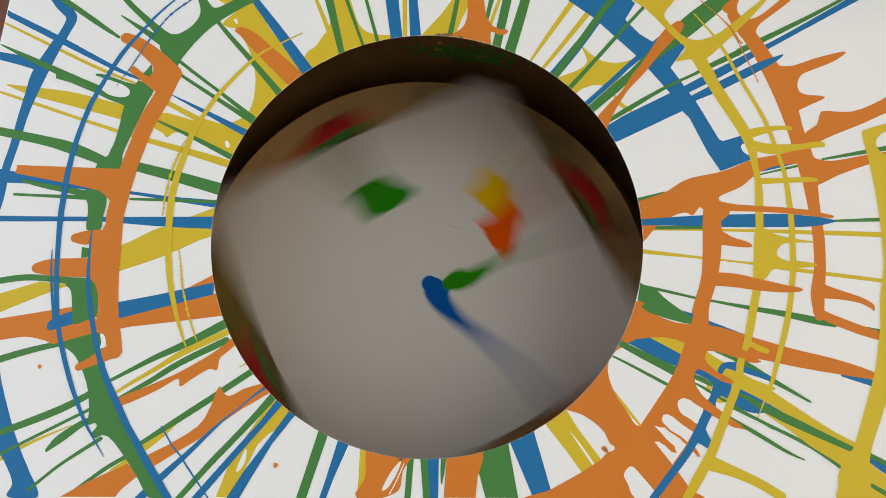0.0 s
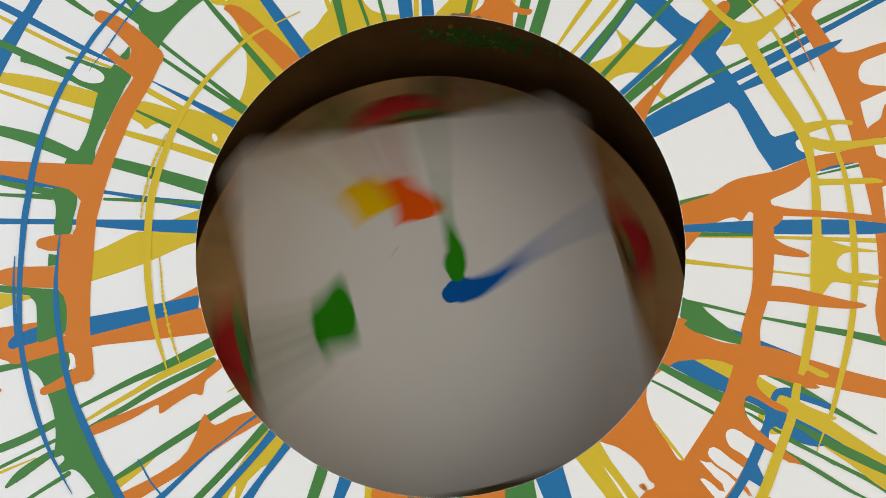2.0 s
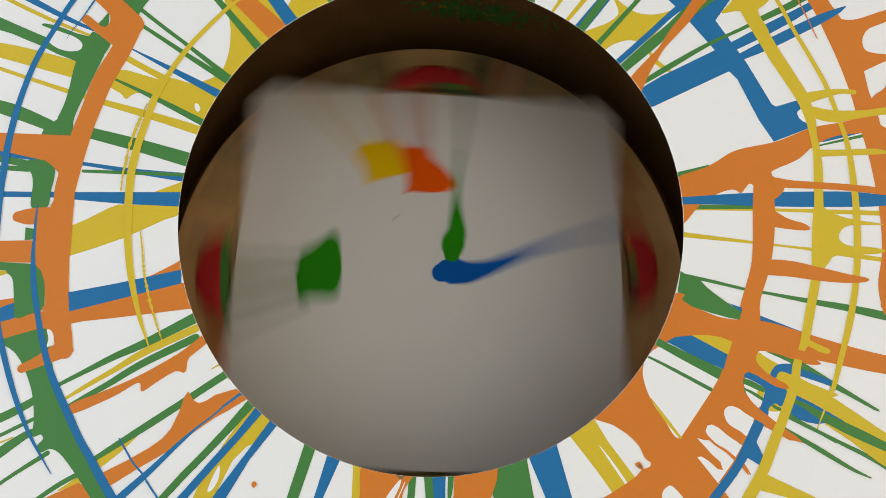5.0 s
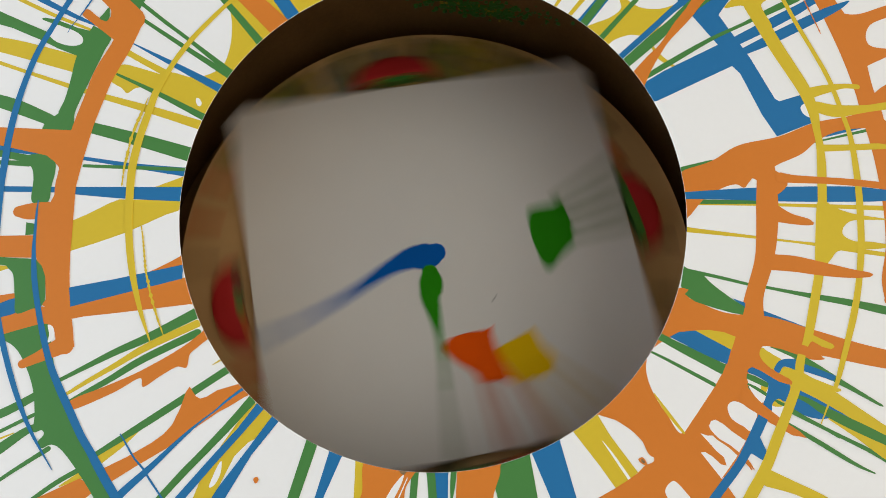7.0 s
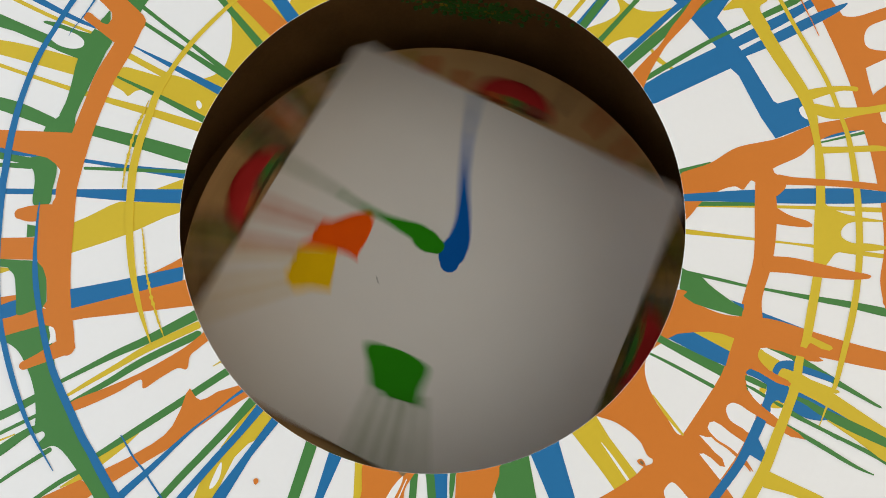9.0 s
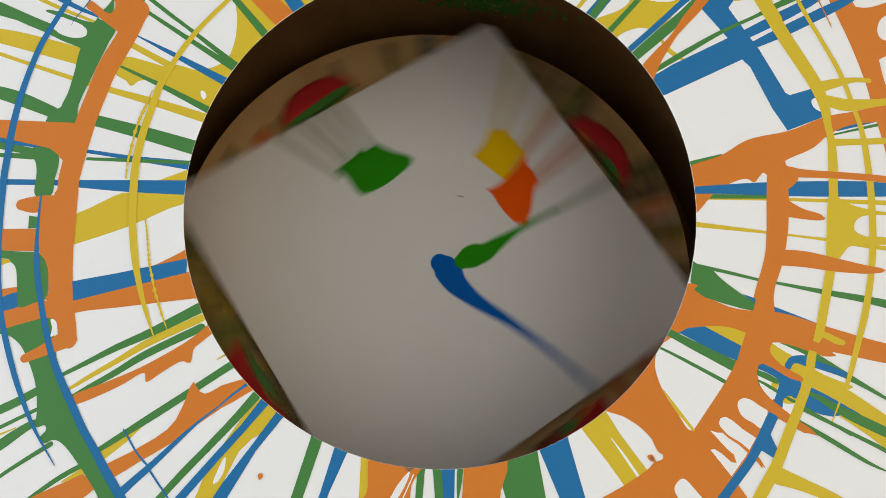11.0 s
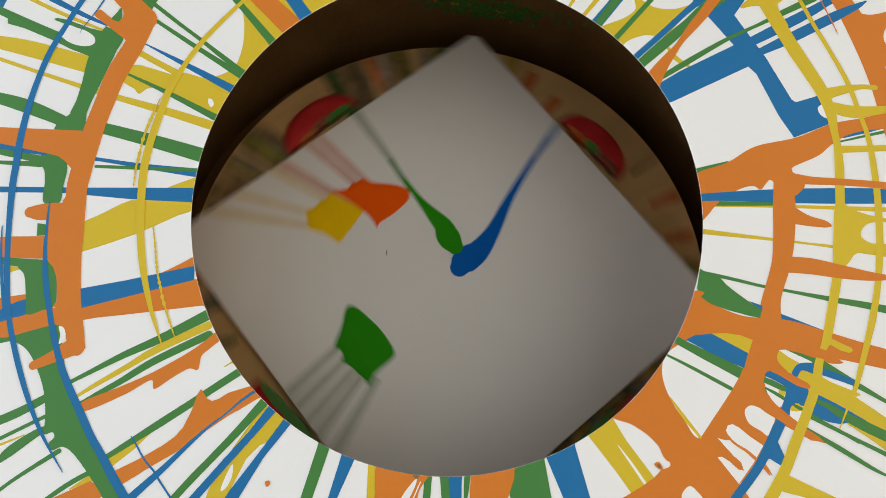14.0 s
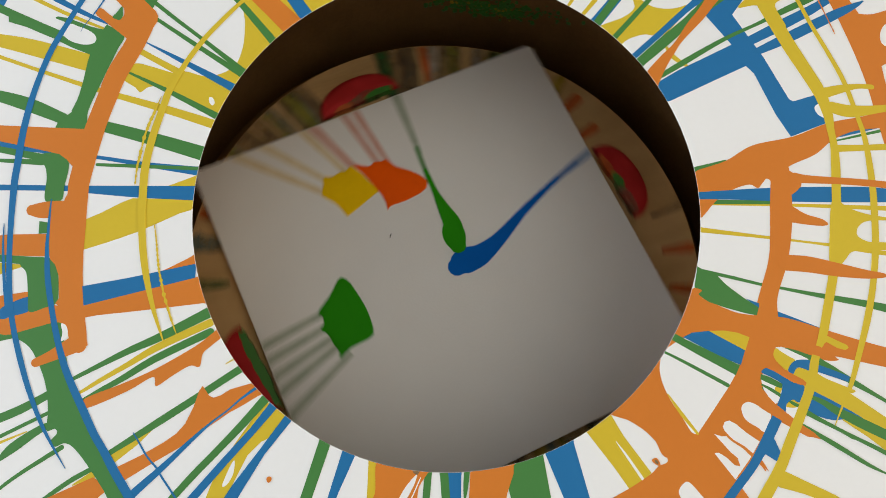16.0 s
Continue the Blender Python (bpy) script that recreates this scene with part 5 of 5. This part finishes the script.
streak("yellow", (143.5, 122.3, 0.28), (152.6, 110.4, 0.55), (158.8, 99.7, 0.86), (164.7, 86.4, 0.94), (171.3, 72.8, 0.93), (177.2, 59.3, 1.05), (181.8, 42.8, 1.02), (184.1, 32.9, 1.15), (185.1, 19.9, 1.39), (185.3, 7.2, 1.52), (184.8, -5.4, 1.49), (183.8, -17.3, 1.49), (181.3, -32.0, 1.35), (178.1, -44.5, 1.46), (175.0, -54.1, 1.31), (171.7, -63.5, 1.18), (168.2, -73.2, 0.93), (165.5, -78.5, 0.59), (162.9, -83.8, 0.42), (159.7, -90.4, 0.14))
streak("orange", (151.4, 14.7, 2.25), (157.5, 14.0, 1.77), (169.9, 13.4, 1.52), (182.3, 12.6, 1.50), (194.7, 11.3, 1.52), (199.1, 10.5, 1.27), (206.4, 9.3, 0.76))
streak("orange", (144.6, -22.8, 3.43), (154.3, -23.5, 3.44), (166.3, -25.7, 2.94), (178.4, -27.6, 1.95), (185.6, -28.1, 1.11), (187.3, -28.1, 0.49))
splash("yellow", (227.0, 53.5), (229.7, 56.3), (246.8, 61.1), (249.9, 61.5), (249.5, 57.9), (240.0, 55.4), (234.3, 51.2), (233.8, 46.5), (237.8, 42.3), (247.2, 39.8), (246.6, 35.1), (240.5, 34.2), (238.0, 29.2), (237.9, 18.5), (243.2, 8.2), (242.3, -8.6), (238.2, -17.5), (236.2, -22.0), (234.6, -35.1), (234.9, -46.7), (232.0, -58.1), (232.2, -75.0), (223.1, -74.9), (225.2, -38.0), (229.4, -17.5), (230.3, -5.6), (230.6, 9.5), (230.0, 24.6), (228.5, 40.1))
streak("yellow", (230.8, -35.1, 3.68), (227.5, -52.4, 4.40), (223.2, -69.4, 4.34), (216.7, -86.0, 4.28), (209.7, -102.3, 3.97), (205.0, -114.4, 5.41))
splash("yellow", (201.7, -106.3), (211.0, -105.6), (211.0, -110.4), (216.5, -115.7), (228.5, -122.7), (231.0, -129.0), (196.5, -128.9), (195.3, -121.5), (196.2, -115.7))
streak("green", (211.4, -121.8, 0.98), (218.9, -126.3, 1.22))
streak("yellow", (-67.3, 110.6, 0.27), (-78.3, 104.6, 0.40), (-90.3, 97.6, 0.80), (-104.7, 82.2, 1.05), (-112.2, 72.1, 1.16), (-117.2, 63.8, 1.16), (-122.7, 52.6, 1.53), (-124.9, 44.8, 1.53), (-128.4, 31.8, 1.63), (-130.6, 19.0, 1.72), (-130.9, 6.4, 1.70), (-130.3, -8.2, 1.58), (-127.8, -25.5, 1.43), (-123.2, -42.7, 0.94), (-117.8, -57.0, 0.23))
dry_streak("yellow", (-126.0, 50.0, 0.13), (-128.4, 42.9, 0.51), (-130.5, 37.0, 0.63), (-132.2, 30.5, 0.75), (-133.4, 22.8, 0.74), (-134.2, 17.8, 0.63), (-134.6, 9.9, 0.25))
dry_streak("yellow", (-125.1, -7.2, 0.19), (-123.9, -13.3, 0.36), (-122.6, -21.9, 0.48), (-121.8, -26.7, 0.60), (-120.5, -31.5, 0.60), (-118.9, -37.5, 0.71), (-116.8, -43.4, 0.71), (-115.1, -48.1, 0.59), (-112.6, -54.0, 0.23))
# thin arcs on top
streak("blue", (-123.3, 140.9, 0.14), (-132.9, 133.4, 0.41), (-144.5, 122.2, 0.55), (-153.1, 111.4, 0.80), (-162.7, 98.3, 1.20), (-169.8, 84.5, 1.17), (-176.1, 71.0, 1.30), (-180.2, 57.7, 1.28), (-183.1, 44.5, 1.38), (-184.8, 31.6, 1.51), (-185.6, 18.9, 1.49), (-186.1, 9.6, 1.47), (-185.7, -8.0, 1.22), (-184.6, -25.3, 1.20), (-182.8, -39.6, 1.19), (-180.2, -51.2, 1.17), (-175.7, -65.3, 1.17), (-170.3, -79.0, 1.03), (-163.5, -92.7, 0.68), (-153.6, -107.8, 0.11))
dry_streak("blue", (-108.2, 142.0, 0.17), (-123.4, 133.4, 0.24), (-129.3, 128.9, 0.47), (-138.2, 121.4, 0.59), (-143.9, 114.0, 0.58), (-148.8, 106.3, 0.46), (-153.4, 98.0, 0.46), (-157.4, 90.7, 0.34), (-162.3, 83.2, 0.16), (-163.9, 79.9, 0.09))
streak("blue", (-169.5, 3.4, 0.20), (-169.7, -2.3, 0.44), (-169.6, -11.0, 0.60), (-169.4, -18.3, 0.84), (-168.0, -30.3, 1.20), (-165.4, -42.2, 1.18), (-162.2, -54.0, 1.28), (-158.3, -65.5, 1.40), (-154.0, -74.7, 1.50), (-149.0, -83.8, 1.60), (-143.5, -93.9, 1.56), (-139.1, -100.5, 1.58), (-133.1, -110.0, 1.80), (-120.8, -128.2, 1.74))
streak("blue", (-188.6, -7.4, 0.13), (-187.7, -19.5, 0.52), (-185.6, -34.0, 0.65), (-183.3, -45.5, 0.77))
dry_streak("orange", (135.9, 143.1, 0.19), (147.1, 130.8, 0.29), (158.8, 118.8, 0.35), (163.9, 111.3, 0.47), (168.3, 100.2, 0.35), (173.4, 87.0, 0.28), (175.2, 82.0, 0.11))
dry_streak("orange", (162.3, 115.4, 0.24), (165.0, 109.3, 0.82), (168.1, 104.6, 0.23))
splash("orange", (-189.5, -64.9), (-188.4, -64.6), (-187.7, -65.5), (-188.5, -66.6), (-189.1, -66.0))
splash("orange", (-2.1, 136.7), (-0.9, 137.1), (0.1, 136.1), (-0.8, 134.7), (-1.8, 135.4))
splash("orange", (-72.6, -111.1), (-71.3, -110.8), (-70.7, -111.9), (-71.7, -113.2), (-72.6, -112.4))
splash("orange", (83.5, -104.0), (85.2, -103.4), (86.5, -105.1), (86.7, -106.7), (85.1, -106.1), (83.7, -105.0))


# chips out of the opening's edge
def chip(*pts):
    return inked("chip", catmull(pts, True, 4), "edge_chip")


chip((3.9, 109.0), (4.6, 110.1), (6.4, 110.3), (7.6, 110.0), (9.4, 110.5), (10.6, 110.2), (12.4, 109.9), (13.6, 109.0), (9.0, 109.0))
chip((15.6, 108.0), (16.6, 108.9), (18.2, 108.6), (18.8, 107.6))
chip((-13.9, -108.4), (-13.2, -109.6), (-12.0, -110.0), (-11.4, -109.2), (-10.9, -108.6))
chip((84.4, -104.4), (85.2, -104.1), (86.0, -105.2), (85.6, -105.8), (84.8, -105.3))


# ---- what moves: turntable and card spin clockwise and slow down ----
def turned(t):
    """Degrees turned clockwise at t seconds."""
    u = t / 8 - 1
    # small angle correction, shaped to fit the card as the camera sees it
    angle_fit = 1.2 * math.exp(-((t - 14.9) / 0.8) ** 2)
    return 11087.266 + 7703.430 * u - 3053.995 * u ** 2 + 353.813 * u ** 3 - 87.894 * u ** 4 - 0.630 * u ** 5 - angle_fit


def motions():
    rows = [(k / FPS, Matrix.Translation(CENTRE) @ pose(0, 0, 0, 0, 0, -turned(k / FPS))) for k in range(0, 16 * FPS + 1)]
    walk(turntable, rows)
    walk(card, rows)


motions()
